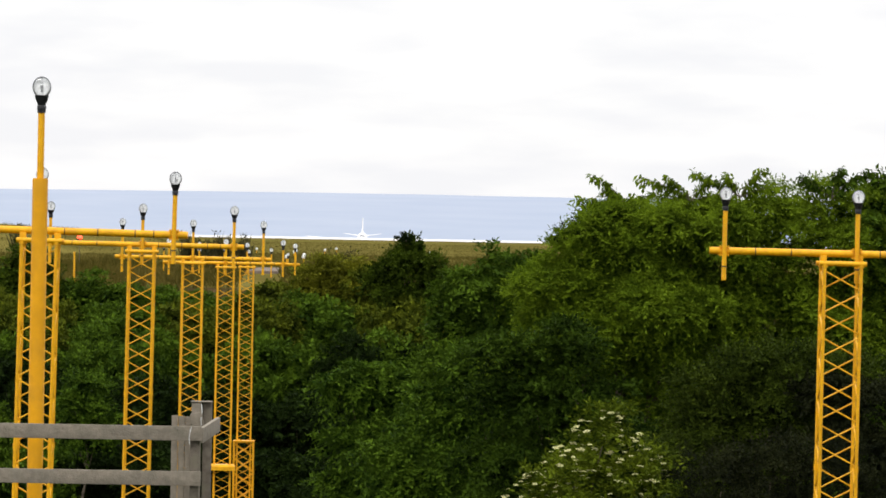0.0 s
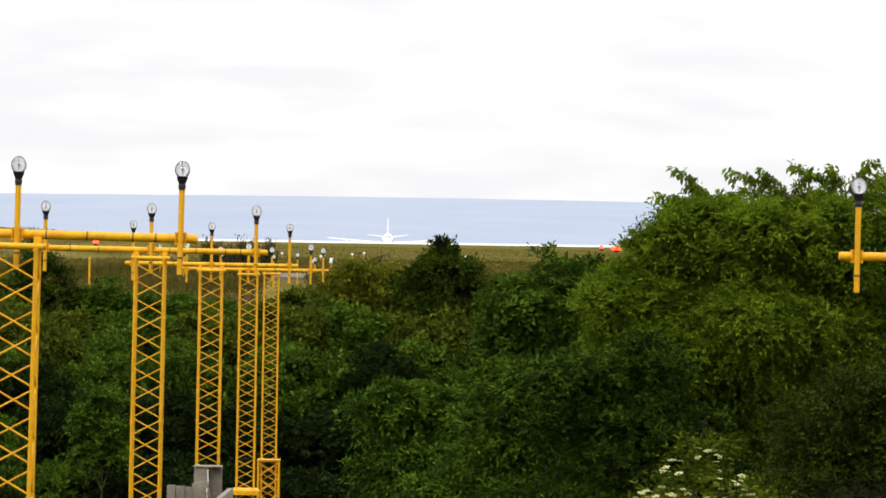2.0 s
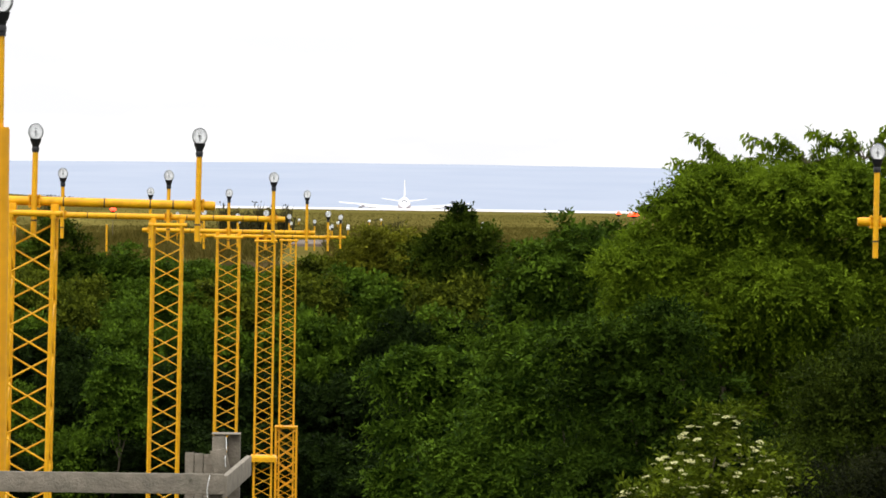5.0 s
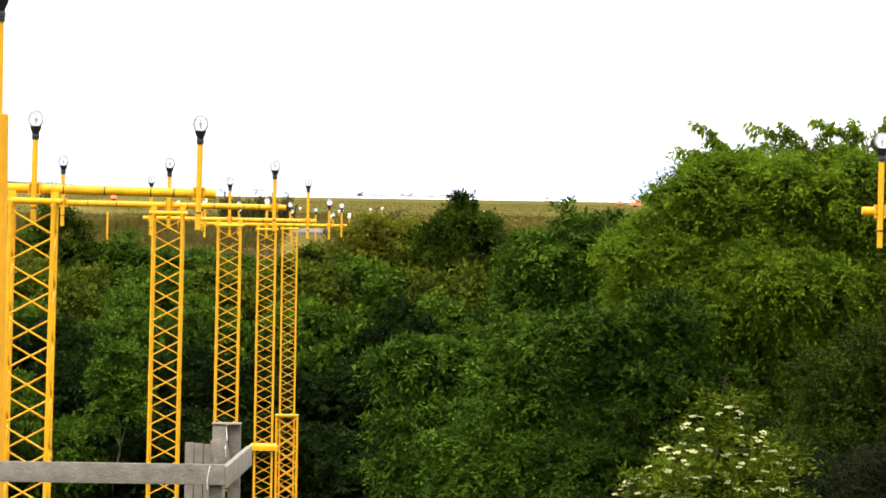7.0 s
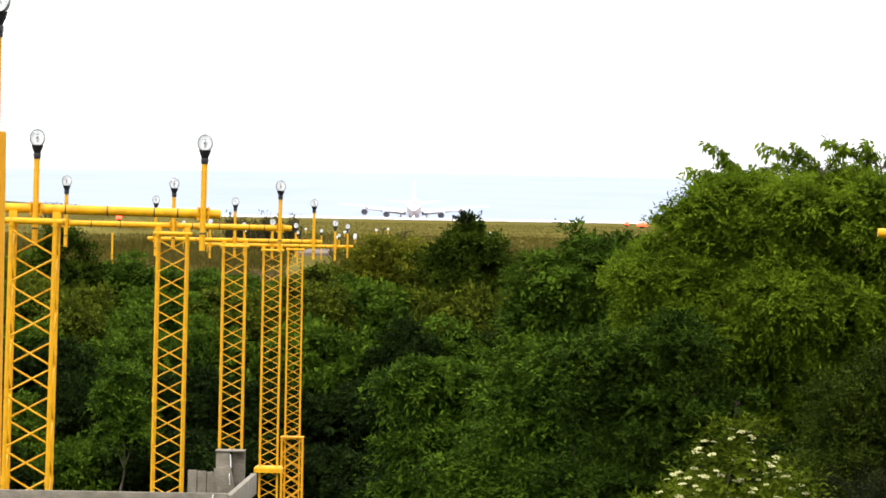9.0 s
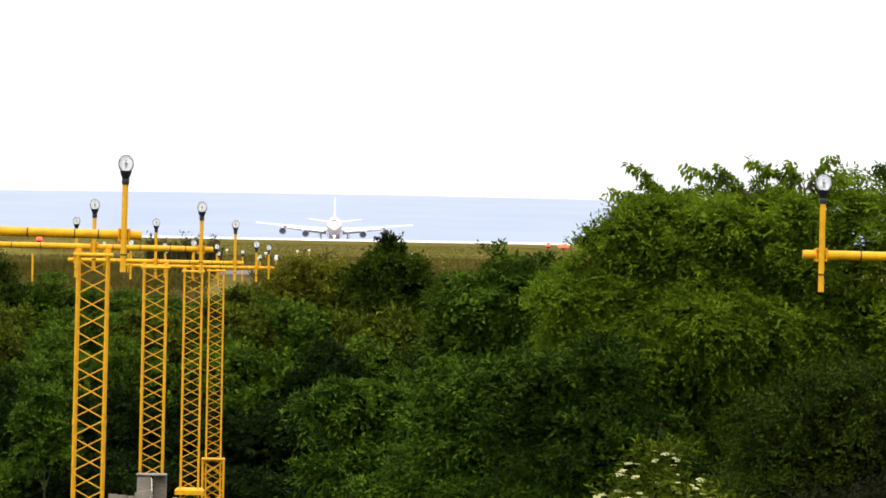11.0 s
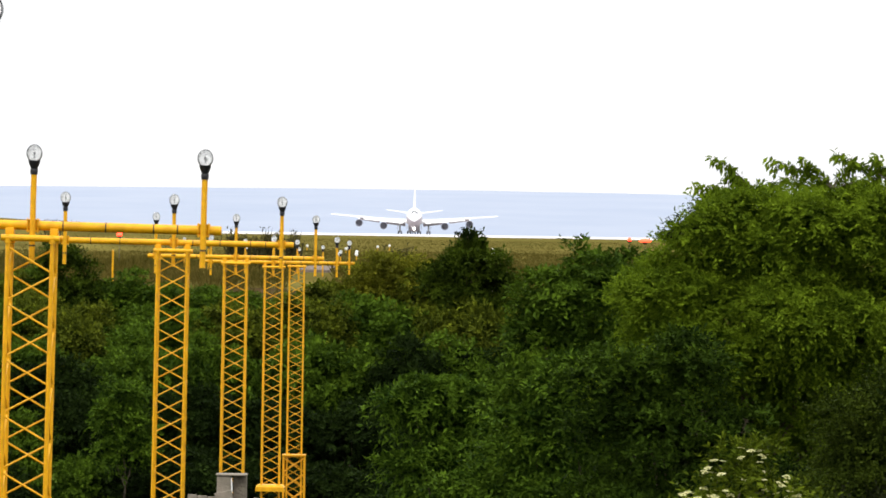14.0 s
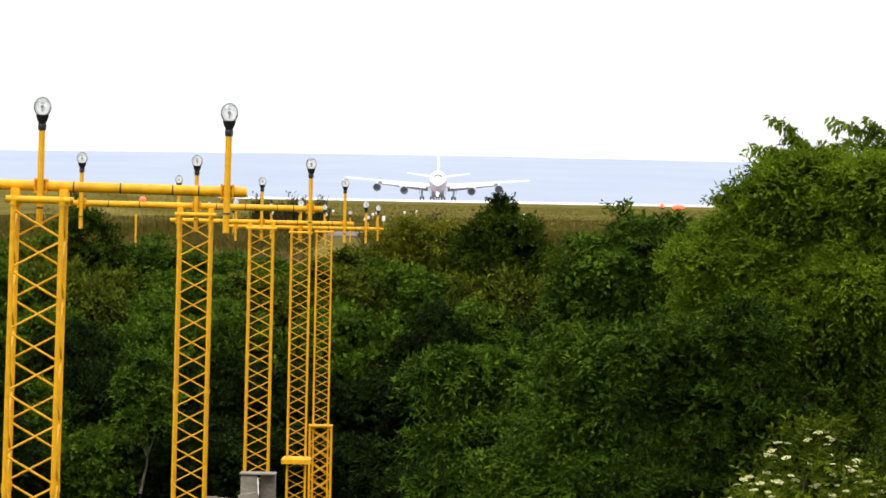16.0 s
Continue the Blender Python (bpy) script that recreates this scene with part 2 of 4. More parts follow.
# ---- mesh building ----
class Shape:
    """Collects vertices and faces of one mesh."""

    def __init__(self):
        self.v, self.f = [], []

    def tube(self, a, b, r, r2=None, n=10, caps=True):
        a, b = Vector(a), Vector(b)
        r2 = r if r2 is None else r2
        q = (b - a).to_track_quat("Z", "Y")
        k = len(self.v)
        for p, rad in ((a, r), (b, r2)):
            for i in range(n):
                w = 2 * math.pi * i / n
                self.v.append(p + q @ Vector((rad * math.cos(w), rad * math.sin(w), 0)))
        for i in range(n):
            j = (i + 1) % n
            self.f.append((k + i, k + j, k + n + j, k + n + i))
        if caps:
            self.f.append(tuple(k + i for i in reversed(range(n))))
            self.f.append(tuple(k + n + i for i in range(n)))
        return self

    def sweep(self, points, radii, n=8):
        """A continuous tapered tube along points."""
        pts = [Vector(p) for p in points]
        k = len(self.v)
        for i, p in enumerate(pts):
            q = (pts[min(i + 1, len(pts) - 1)] - pts[max(i - 1, 0)]).to_track_quat("Z", "Y")
            for j in range(n):
                w = 2 * math.pi * j / n
                self.v.append(p + q @ Vector((radii[i] * math.cos(w), radii[i] * math.sin(w), 0)))
        for i in range(len(pts) - 1):
            for j in range(n):
                o, j2 = k + i * n, (j + 1) % n
                self.f.append((o + j, o + j2, o + n + j2, o + n + j))
        self.f.append(tuple(k + j for j in reversed(range(n))))
        self.f.append(tuple(k + (len(pts) - 1) * n + j for j in range(n)))
        return self

    def lathe(self, profile, axis="Z", n=20, at=(0, 0, 0), caps=True):
        """A turned body: rows of (distance along the axis, radius)."""
        k, at = len(self.v), Vector(at)
        for d, rad in profile:
            for i in range(n):
                w = 2 * math.pi * i / n
                c, s = rad * math.cos(w), rad * math.sin(w)
                self.v.append(at + Vector({"Z": (c, s, d), "Y": (c, d, -s), "X": (d, c, s)}[axis]))
        for row in range(len(profile) - 1):
            for i in range(n):
                j = (i + 1) % n
                o = k + row * n
                self.f.append((o + i, o + j, o + n + j, o + n + i))
        if caps:
            self.f.append(tuple(k + i for i in reversed(range(n))))
            self.f.append(tuple(k + (len(profile) - 1) * n + i for i in range(n)))
        return self

    def box(self, lo, hi, turn=None):
        k = len(self.v)
        for z in (lo[2], hi[2]):
            for x, y in ((lo[0], lo[1]), (hi[0], lo[1]), (hi[0], hi[1]), (lo[0], hi[1])):
                p = Vector((x, y, z))
                self.v.append(turn @ p if turn else p)
        for f in ((0, 3, 2, 1), (4, 5, 6, 7), (0, 1, 5, 4), (1, 2, 6, 5), (2, 3, 7, 6), (3, 0, 4, 7)):
            self.f.append(tuple(k + i for i in f))
        return self

    def slab(self, sections):
        """A skin through closed rings of equal length, ends closed."""
        k, n = len(self.v), len(sections[0])
        for ring in sections:
            self.v.extend(Vector(p) for p in ring)
        for s in range(len(sections) - 1):
            for i in range(n):
                j = (i + 1) % n
                o = k + s * n
                self.f.append((o + i, o + j, o + n + j, o + n + i))
        self.f.append(tuple(k + i for i in reversed(range(n))))
        self.f.append(tuple(k + (len(sections) - 1) * n + i for i in range(n)))
        return self

    def mesh(self, name, smooth=True, bevel=0.0):
        me = bpy.data.meshes.new(name)
        me.from_pydata([tuple(p) for p in self.v], [], self.f)
        bm = bmesh.new()
        bm.from_mesh(me)
        bmesh.ops.recalc_face_normals(bm, faces=bm.faces)
        if bevel:
            bmesh.ops.bevel(bm, geom=list(bm.edges), offset=bevel, segments=2, affect="EDGES", profile=0.6)
        bm.to_mesh(me)
        bm.free()
        if smooth:
            me.polygons.foreach_set("use_smooth", [len(p.vertices) <= 4 for p in me.polygons])
            me.set_sharp_from_angle(angle=radians(40))
        return me


def part(name, shape, mat, parent, label="", smooth=True, bevel=0.0):
    """One mesh object under a thing or under a part."""
    me = shape if isinstance(shape, bpy.types.Mesh) else shape.mesh(name, smooth, bevel)
    if not me.materials:
        me.materials.append(mat)
    ob = new(name, me)
    ob.parent = parent
    return tagged(ob, label)


def thing(name, m, label, category, group="", kind=""):
    ob = new(name)
    ob.empty_display_size = 0.2
    ob.matrix_world = m
    return tagged(ob, label, category, group, kind)


def surface(name, xs, ys, height, mat, label, category):
    """One sheet of ground over a grid."""
    k = len(xs)
    verts = [(x, y, height(x, y)) for y in ys for x in xs]
    faces = [(r * k + c, r * k + c + 1, (r + 1) * k + c + 1, (r + 1) * k + c) for r in range(len(ys) - 1) for c in range(k - 1)]
    me = bpy.data.meshes.new(name)
    me.from_pydata(verts, [], faces)
    me.polygons.foreach_set("use_smooth", [True] * len(me.polygons))
    me.materials.append(mat)
    return tagged(new(name, me), label, category, kind="structure")


# ---- the ground: a dip before an embankment, then the airfield plateau ----
PROFILE = [(-60, 0.35), (-10, 0.3), (2, 0.0), (10, -0.4), (20, -1.0), (30, -1.7), (53, -4.4), (83, -8.2), (113, -10.8), (150, -12.2), (180, -12.0), (186, -11.3), (194, -8.5), (202, -5.5),
           (210, -2.7), (218, -0.75), (228, 0.0), (600, 0.6), (950, 1.2), (1200, 1.6), (1500, 2.15), (1735, 2.1), (1794, 1.6), (1850, 0.8), (1930, 0.2), (2030, -1.8), (2180, -2.5),
           (2290, -2.8), (2430, -3.6), (2560, -4.8), (3300, -9.0), (4900, -9.0)]


def ground_z(x, y):
    for (y0, z0), (y1, z1) in zip(PROFILE, PROFILE[1:]):
        if y0 <= y <= y1:
            s = (y - y0) / (y1 - y0)
            z = z0 + (z1 - z0) * s
            break
    else:
        z = PROFILE[0][1] if y < 0 else PROFILE[-1][1]
    if 370 < y < 450 and x < -15:
        z += min(3.0, 0.28 * (-15 - x) if x > -21.5 else 1.82 + 0.055 * (-21.5 - x)) * (0.5 + 0.5 * math.cos(math.pi * (y - 410) / 40))
    rough = 0.25 * min(1, max(0, (y - 35) / 20)) * (1 if y < 215 else 0.25 if y < 400 else 0)
    return z + rough * noise.noise((x * 0.22, y * 0.22, 3.1)) + 0.3 * rough * noise.noise((x * 0.9, y * 0.9, 7.7))


def steps(*spans):
    out = []
    for a, b, d in spans:
        k = max(1, round((b - a) / d))
        out += [a + (b - a) * i / k for i in range(k)]
    return out + [spans[-1][1]]


GX = steps((-2500, -400, 300), (-400, -60, 40), (-60, -24, 4), (-24, 24, 0.8), (24, 60, 4), (60, 400, 40), (400, 2500, 300))
ground = surface("ground", GX, steps((-60, 20, 8), (20, 60, 2), (60, 180, 2.5), (180, 250, 1.0), (250, 420, 6), (420, 2600, 20), (2600, 4900, 100)), ground_z, SOIL,
                 "one stretch of ground, leaf-littered dip, embankment and dry airfield meadow", "ground")
ground.data.materials.append(MEADOW)
ground.data.materials.append(BARE)
for face in ground.data.polygons:
    if face.center.y > 216 + 2.5 * noise.noise((face.center.x * 0.3, 0, 0)):
        face.material_index = 1
    if -15.5 < face.center.x < -3.5 and 204.5 < face.center.y < 219 + 2 * noise.noise((face.center.x * 0.4, 2, 0)):
        face.material_index = 2

# sheet widened so the painted mirage reads as a long white line
runway = surface("runway", [-130, -60, -20, -2, 16, 60, 150], steps((1180, 2600, 20)), lambda x, y: ground_z(x, y) + 0.1, RUNWAY_MIRAGE, "broad runway and apron beyond the meadow, coloured pale for sky mirage", "runway")

# distant hills; a pale blue glow in their colour stands for haze
HILL = bpy.data.materials.new("blue_haze_glow_hills")
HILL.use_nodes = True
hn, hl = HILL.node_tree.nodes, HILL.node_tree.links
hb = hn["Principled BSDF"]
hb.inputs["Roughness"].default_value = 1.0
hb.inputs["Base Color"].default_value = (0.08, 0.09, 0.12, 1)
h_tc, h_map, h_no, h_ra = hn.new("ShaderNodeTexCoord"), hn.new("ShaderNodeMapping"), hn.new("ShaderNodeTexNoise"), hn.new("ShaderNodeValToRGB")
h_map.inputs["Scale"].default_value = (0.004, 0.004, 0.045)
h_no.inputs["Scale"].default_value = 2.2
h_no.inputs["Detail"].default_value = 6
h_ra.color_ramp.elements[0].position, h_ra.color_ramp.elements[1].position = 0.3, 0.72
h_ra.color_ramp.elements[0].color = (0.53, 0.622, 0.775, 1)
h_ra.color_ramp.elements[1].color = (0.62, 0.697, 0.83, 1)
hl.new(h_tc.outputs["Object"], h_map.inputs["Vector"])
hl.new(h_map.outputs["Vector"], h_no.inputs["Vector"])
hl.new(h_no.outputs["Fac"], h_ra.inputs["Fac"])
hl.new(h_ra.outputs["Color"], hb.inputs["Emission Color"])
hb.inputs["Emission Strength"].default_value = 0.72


def hill_z(x, y):
    s = min(1, max(0, (y - 3700) / 800))
    top = 46.5 + 0.0016 * x - 0.0000012 * x * x + 2.2 * noise.noise((x * 0.0024, 1.7, 0)) + 0.5 * noise.noise((x * 0.012, 4.1, 0))
    return -9.5 + (top + 9.5) * s ** 0.8 * (1 if y < 4550 else 0.8)


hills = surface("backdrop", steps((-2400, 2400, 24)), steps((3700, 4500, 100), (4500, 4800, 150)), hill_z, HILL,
                "long low hills behind the airfield, haze put in as blue glow", "hills")


# ---- approach light masts ----
BAR_MESH = {}


def zigzag(name, parent, a0, a1, b0, b1, count, flip, r, mat):
    """Lacing between two legs: from a0..a1 to b0..b1, one bar a step."""
    a0, a1, b0, b1 = (Vector(p) for p in (a0, a1, b0, b1))
    for i in range(count):
        p, q = (a0, a1), (b0, b1)
        if (i + flip) % 2:
            p, q = q, p
        s, e = p[0].lerp(p[1], (i + 0.06) / count), q[0].lerp(q[1], (i + 0.94) / count)
        key = (round((e - s).length, 3), r, mat.name)
        if key not in BAR_MESH:
            BAR_MESH[key] = Shape().tube((0, 0, 0), (0, 0, (e - s).length), r, n=6).mesh(name)
        bar = part(name, BAR_MESH[key], mat, parent)
        bar.matrix_basis = Matrix.Translation(s) @ (e - s).to_track_quat("Z", "Y").to_matrix().to_4x4()


LAMP_MESH = {}


def lamp_head(parent, x, y, z):
    """A lamp on its black holder, facing -y; z is the lamp's middle."""
    if not LAMP_MESH:
        LAMP_MESH["holder"] = Shape().lathe([(-0.225, 0.036), (-0.218, 0.046), (-0.185, 0.046), (-0.178, 0.040), (-0.16, 0.044), (-0.125, 0.060), (-0.08, 0.072)], n=14).box((-0.05, -0.02, -0.105), (0.05, 0.07, -0.078)).mesh("holder")
        LAMP_MESH["shell"] = Shape().lathe([(-0.045, 0.088), (-0.04, 0.094), (0.0, 0.094), (0.05, 0.085), (0.1, 0.06), (0.13, 0.03), (0.132, 0.004)], "Y", 22, caps=False).mesh("shell")
        LAMP_MESH["reflector"] = Shape().lathe([(-0.038, 0.082), (-0.026, 0.066), (-0.014, 0.045), (-0.006, 0.02), (-0.005, 0.004)], "Y", 22, caps=False).mesh("reflector")
        LAMP_MESH["bulb"] = Shape().lathe([(0.0, 0.012), (-0.016, 0.024), (-0.032, 0.024), (-0.042, 0.012)], "Y", 12).mesh("bulb")
        LAMP_MESH["shield"] = Shape().lathe([(-0.046, 0.013), (-0.044, 0.016), (-0.042, 0.013)], "Y", 10).box((-0.006, -0.044, -0.05), (0.006, -0.038, -0.012)).box((-0.018, -0.044, 0.028), (0.016, -0.038, 0.037)).mesh("shield")
        LAMP_MESH["lens"] = Shape().lathe([(-0.046, 0.087), (-0.055, 0.075), (-0.063, 0.045), (-0.066, 0.012)], "Y", 22, caps=False).mesh("lens")
        for key, mat in (("holder", BLACK), ("shell", CHROME), ("reflector", REFLECTOR), ("bulb", BULB), ("shield", FILAMENT), ("lens", LENS_GLASS)):
            LAMP_MESH[key].materials.append(mat)
    holder = part("lamp_holder", LAMP_MESH["holder"], BLACK, parent, "black lamp holder")
    holder.location = (x, y, z)
    for key, name, label in (("shell", "lamp_shell", "round dark grey lamp shell"), ("reflector", "reflector", ""), ("bulb", "bulb", ""), ("shield", "filament_shield", ""), ("lens", "lens", "clear glass lens")):
        ob = part(name, LAMP_MESH[key], CHROME, holder, label)
        ob.matrix_basis = pose(0, 0, 0, -9) @ Matrix.Diagonal((1, 1, 1.14, 1))
        if key == "lens":
            ob.visible_shadow = False


def clamp(parent, x, z, r_post):
    s = Shape()
    s.box((x - r_post - 0.035, -0.075, z + 0.055), (x + r_post + 0.035, 0.075, z + 0.075))
    s.box((x - r_post - 0.035, -0.075, z - 0.075), (x + r_post + 0.035, 0.075, z - 0.055))
    s.tube((x - r_post - 0.022, -0.066, z - 0.085), (x - r_post - 0.022, -0.066, z + 0.085), 0.009, n=6)
    s.tube((x + r_post + 0.022, -0.066, z - 0.085), (x + r_post + 0.022, -0.066, z + 0.085), 0.009, n=6)
    part("clamp", s, YELLOW, parent, bevel=0.004)


def light_mast(x, y, bar_z, foot_z, width, lamp_up, label, lean=0.0, tower_dx=0.0, cap_z=None, wide_from=None, lamps=(-2.0, 0.0, 2.0), seed=0):
    """A lattice mast with a crossbar and three lamps; the crossbar lies at bar_z."""
    rnd = random.Random(seed)
    mast = thing("approach_light_mast", pose(x, y, bar_z, 0, lean, 0), label, "light mast", "approach light masts")
    bar = Shape().tube((-2.19, 0, 0), (2.19, 0, 0), 0.056, n=16)
    for end in (-2.2, 2.2):
        bar.tube((end - 0.012, 0, 0), (end + 0.012, 0, 0), 0.052, n=16)
    crossbar = part("crossbar", bar, YELLOW, mast)
    for jx in (-1.52, -0.98, 0.36, 0.86, 1.42, 1.7):
        part("joint_ring", Shape().tube((jx - 0.008, 0, 0), (jx + 0.008, 0, 0), 0.0585, n=16), JOINT, crossbar, "dark joint ring")
    for lx in lamps:
        px = lx + 0.01 * rnd.uniform(-1, 1)
        post = part("lamp_post", Shape().tube((px, -0.085, -0.44), (px, -0.085, lamp_up - 0.21), 0.035, n=12), YELLOW, mast)
        part("post_band", Shape().tube((px, -0.085, -0.245), (px, -0.085, -0.225), 0.0385, n=12), JOINT, post)
        part("post_collar", Shape().tube((px, -0.085, lamp_up - 0.245), (px, -0.085, lamp_up - 0.22), 0.042, n=12), BLACK, post)
        clamp(mast, px, 0.0, 0.038)
        lamp_head(mast, px, -0.085, lamp_up)
    h = width / 2
    top, cx = -0.15, tower_dx
    foot = foot_z - bar_z - 0.1
    corners = [(cx - h + 0.03, -h + 0.03), (cx + h - 0.03, -h + 0.03), (cx + h - 0.03, h - 0.03), (cx - h + 0.03, h - 0.03)]
    # head: two flat pipes under the crossbar with flanges
    for fy in (-h + 0.03, h - 0.03):
        part("head_pipe", Shape().tube((cx - h - 0.05, fy, top), (cx + h + 0.05, fy, top), 0.038, n=12), YELLOW, mast)
    for sx in (-1, 1):
        part("head_side_pipe", Shape().tube((cx + sx * (h - 0.03), -h, top + 0.002), (cx + sx * (h - 0.03), h, top + 0.002), 0.034, n=10), YELLOW, mast)
        part("saddle", Shape().box((cx + sx * (h - 0.03) - 0.05, -0.07, top), (cx + sx * (h - 0.03) + 0.05, 0.07, -0.03)), YELLOW, mast, bevel=0.006)
    for lx, ly in corners:
        part("leg", Shape().tube((lx, ly, foot), (lx, ly, top), 0.027, n=8), YELLOW, mast)
        part("leg_flange", Shape().tube((lx, ly, top - 0.06), (lx, ly, top - 0.015), 0.042, n=10), YELLOW, mast)
    count = max(4, round((top - 0.08 - foot) / 0.325))
    for k in range(4):
        a, b = corners[k], corners[(k + 1) % 4]
        zigzag("lacing_bar", mast, (*a, top - 0.09), (*a, foot + 0.05), (*b, top - 0.09), (*b, foot + 0.05), count, 0, 0.0135, YELLOW)
    zsplice = top - 0.09
    while zsplice > foot + 3.2:
        zsplice -= 3.0
        for lx, ly in corners:
            part("splice_sleeve", Shape().tube((lx, ly, zsplice - 0.05), (lx, ly, zsplice + 0.05), 0.034, n=8), YELLOW, mast)
    if cap_z is not None:
        z = cap_z - bar_z
        part("platform_cap", Shape().slab([[(cx - h - 0.14, -h - 0.14, z - 0.2), (cx + h + 0.14, -h - 0.14, z - 0.2), (cx + h + 0.14, h + 0.14, z - 0.2), (cx - h - 0.14, h + 0.14, z - 0.2)],
                                             [(cx - h - 0.14, -h - 0.14, z - 0.06), (cx + h + 0.14, -h - 0.14, z - 0.06), (cx + h + 0.14, h + 0.14, z - 0.06), (cx - h - 0.14, h + 0.14, z - 0.06)],
                                             [(cx - h - 0.06, -h - 0.06, z), (cx + h + 0.06, -h - 0.06, z), (cx + h + 0.06, h + 0.06, z), (cx - h - 0.06, h + 0.06, z)]]), YELLOW, mast, "solid yellow platform cap", smooth=False)
    if wide_from is not None:
        z, w = wide_from - bar_z, h + 0.09
        outer = [(cx - w, -w), (cx + w, -w), (cx + w, w), (cx - w, w)]
        for lx, ly in outer:
            part("base_leg", Shape().tube((lx, ly, foot), (lx, ly, z), 0.036, n=8), YELLOW_DEEP, mast)
        n2 = max(3, round((z - foot) / 0.62))
        for k in range(4):
            a, b = outer[k], outer[(k + 1) % 4]
            for flip in (0, 1):
                zigzag("base_lacing_bar", mast, (*a, z - 0.05), (*a, foot), (*b, z - 0.05), (*b, foot), n2, k % 2 + flip, 0.02, YELLOW_DEEP)
            part("base_ring_bar", Shape().tube((*a, z - 0.02), (*b, z - 0.02), 0.03, n=8), YELLOW_DEEP, mast)
        part("landing", Shape().box((cx - w - 0.05, -w - 0.05, z - 0.005), (cx + w + 0.05, w + 0.05, z + 0.04)), YELLOW_DEEP, mast, bevel=0.008)
    part("footing", Shape().box((cx - h - 0.25, -h - 0.25, foot - 0.5), (cx + h + 0.25, h + 0.25, foot + 0.12)), CONCRETE, mast, "concrete footing", bevel=0.03)
    return mast


MAST = "yellow lattice mast with three lamps on a crossbar"
light_mast(-4.57, 53.6, 2.04, ground_z(-4.57, 53.6), 0.58, 0.84, MAST + " above scrub", lean=0.8, seed=1)
light_mast(-4.56, 83.6, 1.79, ground_z(-4.56, 83.6), 0.60, 0.78, MAST + " beside the dip", lean=0.4, seed=2)
light_mast(-4.63, 113.6, 1.37, ground_z(-4.6, 113.6), 0.62, 0.98, MAST + " in a dip", lean=0.2, seed=3)
light_mast(-4.64, 143.6, 1.06, ground_z(-4.6, 143.6), 0.62, 0.74, MAST + ", capped base", lean=0.1, cap_z=-6.0, seed=4)
light_mast(-4.72, 173.6, 0.87, ground_z(-4.7, 173.6), 0.62, 0.77, MAST + ", wider base", wide_from=-6.55, seed=5)
light_mast(7.71, 53.6, 1.91, ground_z(7.6, 53.6), 0.61, 0.85, MAST + " before trees", lean=0.4, tower_dx=-0.22, seed=6)

# a single lamp on a stepped pole close by
near_pole = thing("lamp_pole", pose(-2.93, 31.0, 2.54), "stout yellow stepped pole with one approach lamp on top", "light pole")
part("lower_pole", Shape().tube((0, 0, ground_z(-2.93, 31) - 2.64), (0, 0, 0), 0.078, n=20), YELLOW_DEEP, near_pole)
part("step_collar", Shape().tube((0, 0, -0.008), (0, 0, 0.012), 0.074, n=20), YELLOW, near_pole)
part("upper_pole", Shape().tube((0, 0, 0.0), (0, 0, 0.71), 0.034, n=14), YELLOW, near_pole)
part("band", Shape().tube((0, 0, 0.665), (0, 0, 0.7), 0.042, n=14), BLACK, near_pole)
lamp_head(near_pole, 0, 0, 0.92)


# ---- small ground lamps behind the masts ----
def pole_lamp(x, y, z_lamp, label):
    z0 = ground_z(x, y)
    p = thing("ground_lamp", pose(x, y, z_lamp), label, "airfield lamp", "ground lamps")
    part("pole", Shape().tube((0, 0, z0 - z_lamp - 0.1), (0, 0, -0.21), 0.035, n=10), YELLOW, p)
    lamp_head(p, 0, 0, 0)
    return p


for gx, gy, gz in ((-10.5, 224, 1.39), (-8.7, 226, 1.25), (-7.3, 224, 1.36), (-6.0, 224, 1.2), (-4.85, 226, 1.3), (-4.1, 233.6, 1.05), (-3.6, 230, 1.3), (-12.2, 233.6, 1.6)):
    pole_lamp(gx, gy, gz, "small white airfield lamp on a thin yellow pole in grass")
plain_pole = thing("marker_pole", pose(-14.9, 219, 1.0), "thin bare yellow pole standing in meadow grass", "pole")
part("pole", Shape().tube((0, 0, ground_z(-14.9, 219) - 1.1), (0, 0, 0), 0.05, n=10), YELLOW, plain_pole)
part("pole_cap", Shape().lathe([(-0.02, 0.056), (0.02, 0.056), (0.045, 0.03)], n=10), YELLOW, plain_pole)


# ---- timber fence corner ----
fence = thing("fence", pose(0, 0, 0), "weathered grey timber fence corner with flat rails", "fence")
gz30 = ground_z(-1.4, 31)
part("rail", Shape().box((-5.2, 29.96, 0.0), (-1.235, 30.0, 0.142)), WOOD, fence, bevel=0.006)
part("lower_rail", Shape().box((-5.2, 29.96, -0.44), (-1.235, 30.0, -0.3)), WOOD, fence, bevel=0.006)
side = pose(-1.235, 29.97, 0, 0, 0, -1.65)
part("side_rail", Shape().box((-0.02, 0.0, -0.02), (0.02, 2.62, 0.13), side), WOOD, fence, bevel=0.006)
part("post", Shape().box((-1.328, 32.72, gz30 - 0.4), (-1.233, 32.86, 0.28)), WOOD_DARK, fence, "old brown-grey post", bevel=0.012)
part("post", Shape().box((-1.442, 32.68, gz30 - 0.4), (-1.342, 32.77, 0.273)), WOOD, fence, bevel=0.01)
part("post_cap", Shape().box((-1.449, 32.67, 0.278), (-1.23, 32.87, 0.288)), WOOD, fence, bevel=0.004)
part("corner_post", Shape().box((-1.345, 30.01, gz30 - 0.4), (-1.255, 30.1, 0.10)), WOOD_DARK, fence, bevel=0.01)
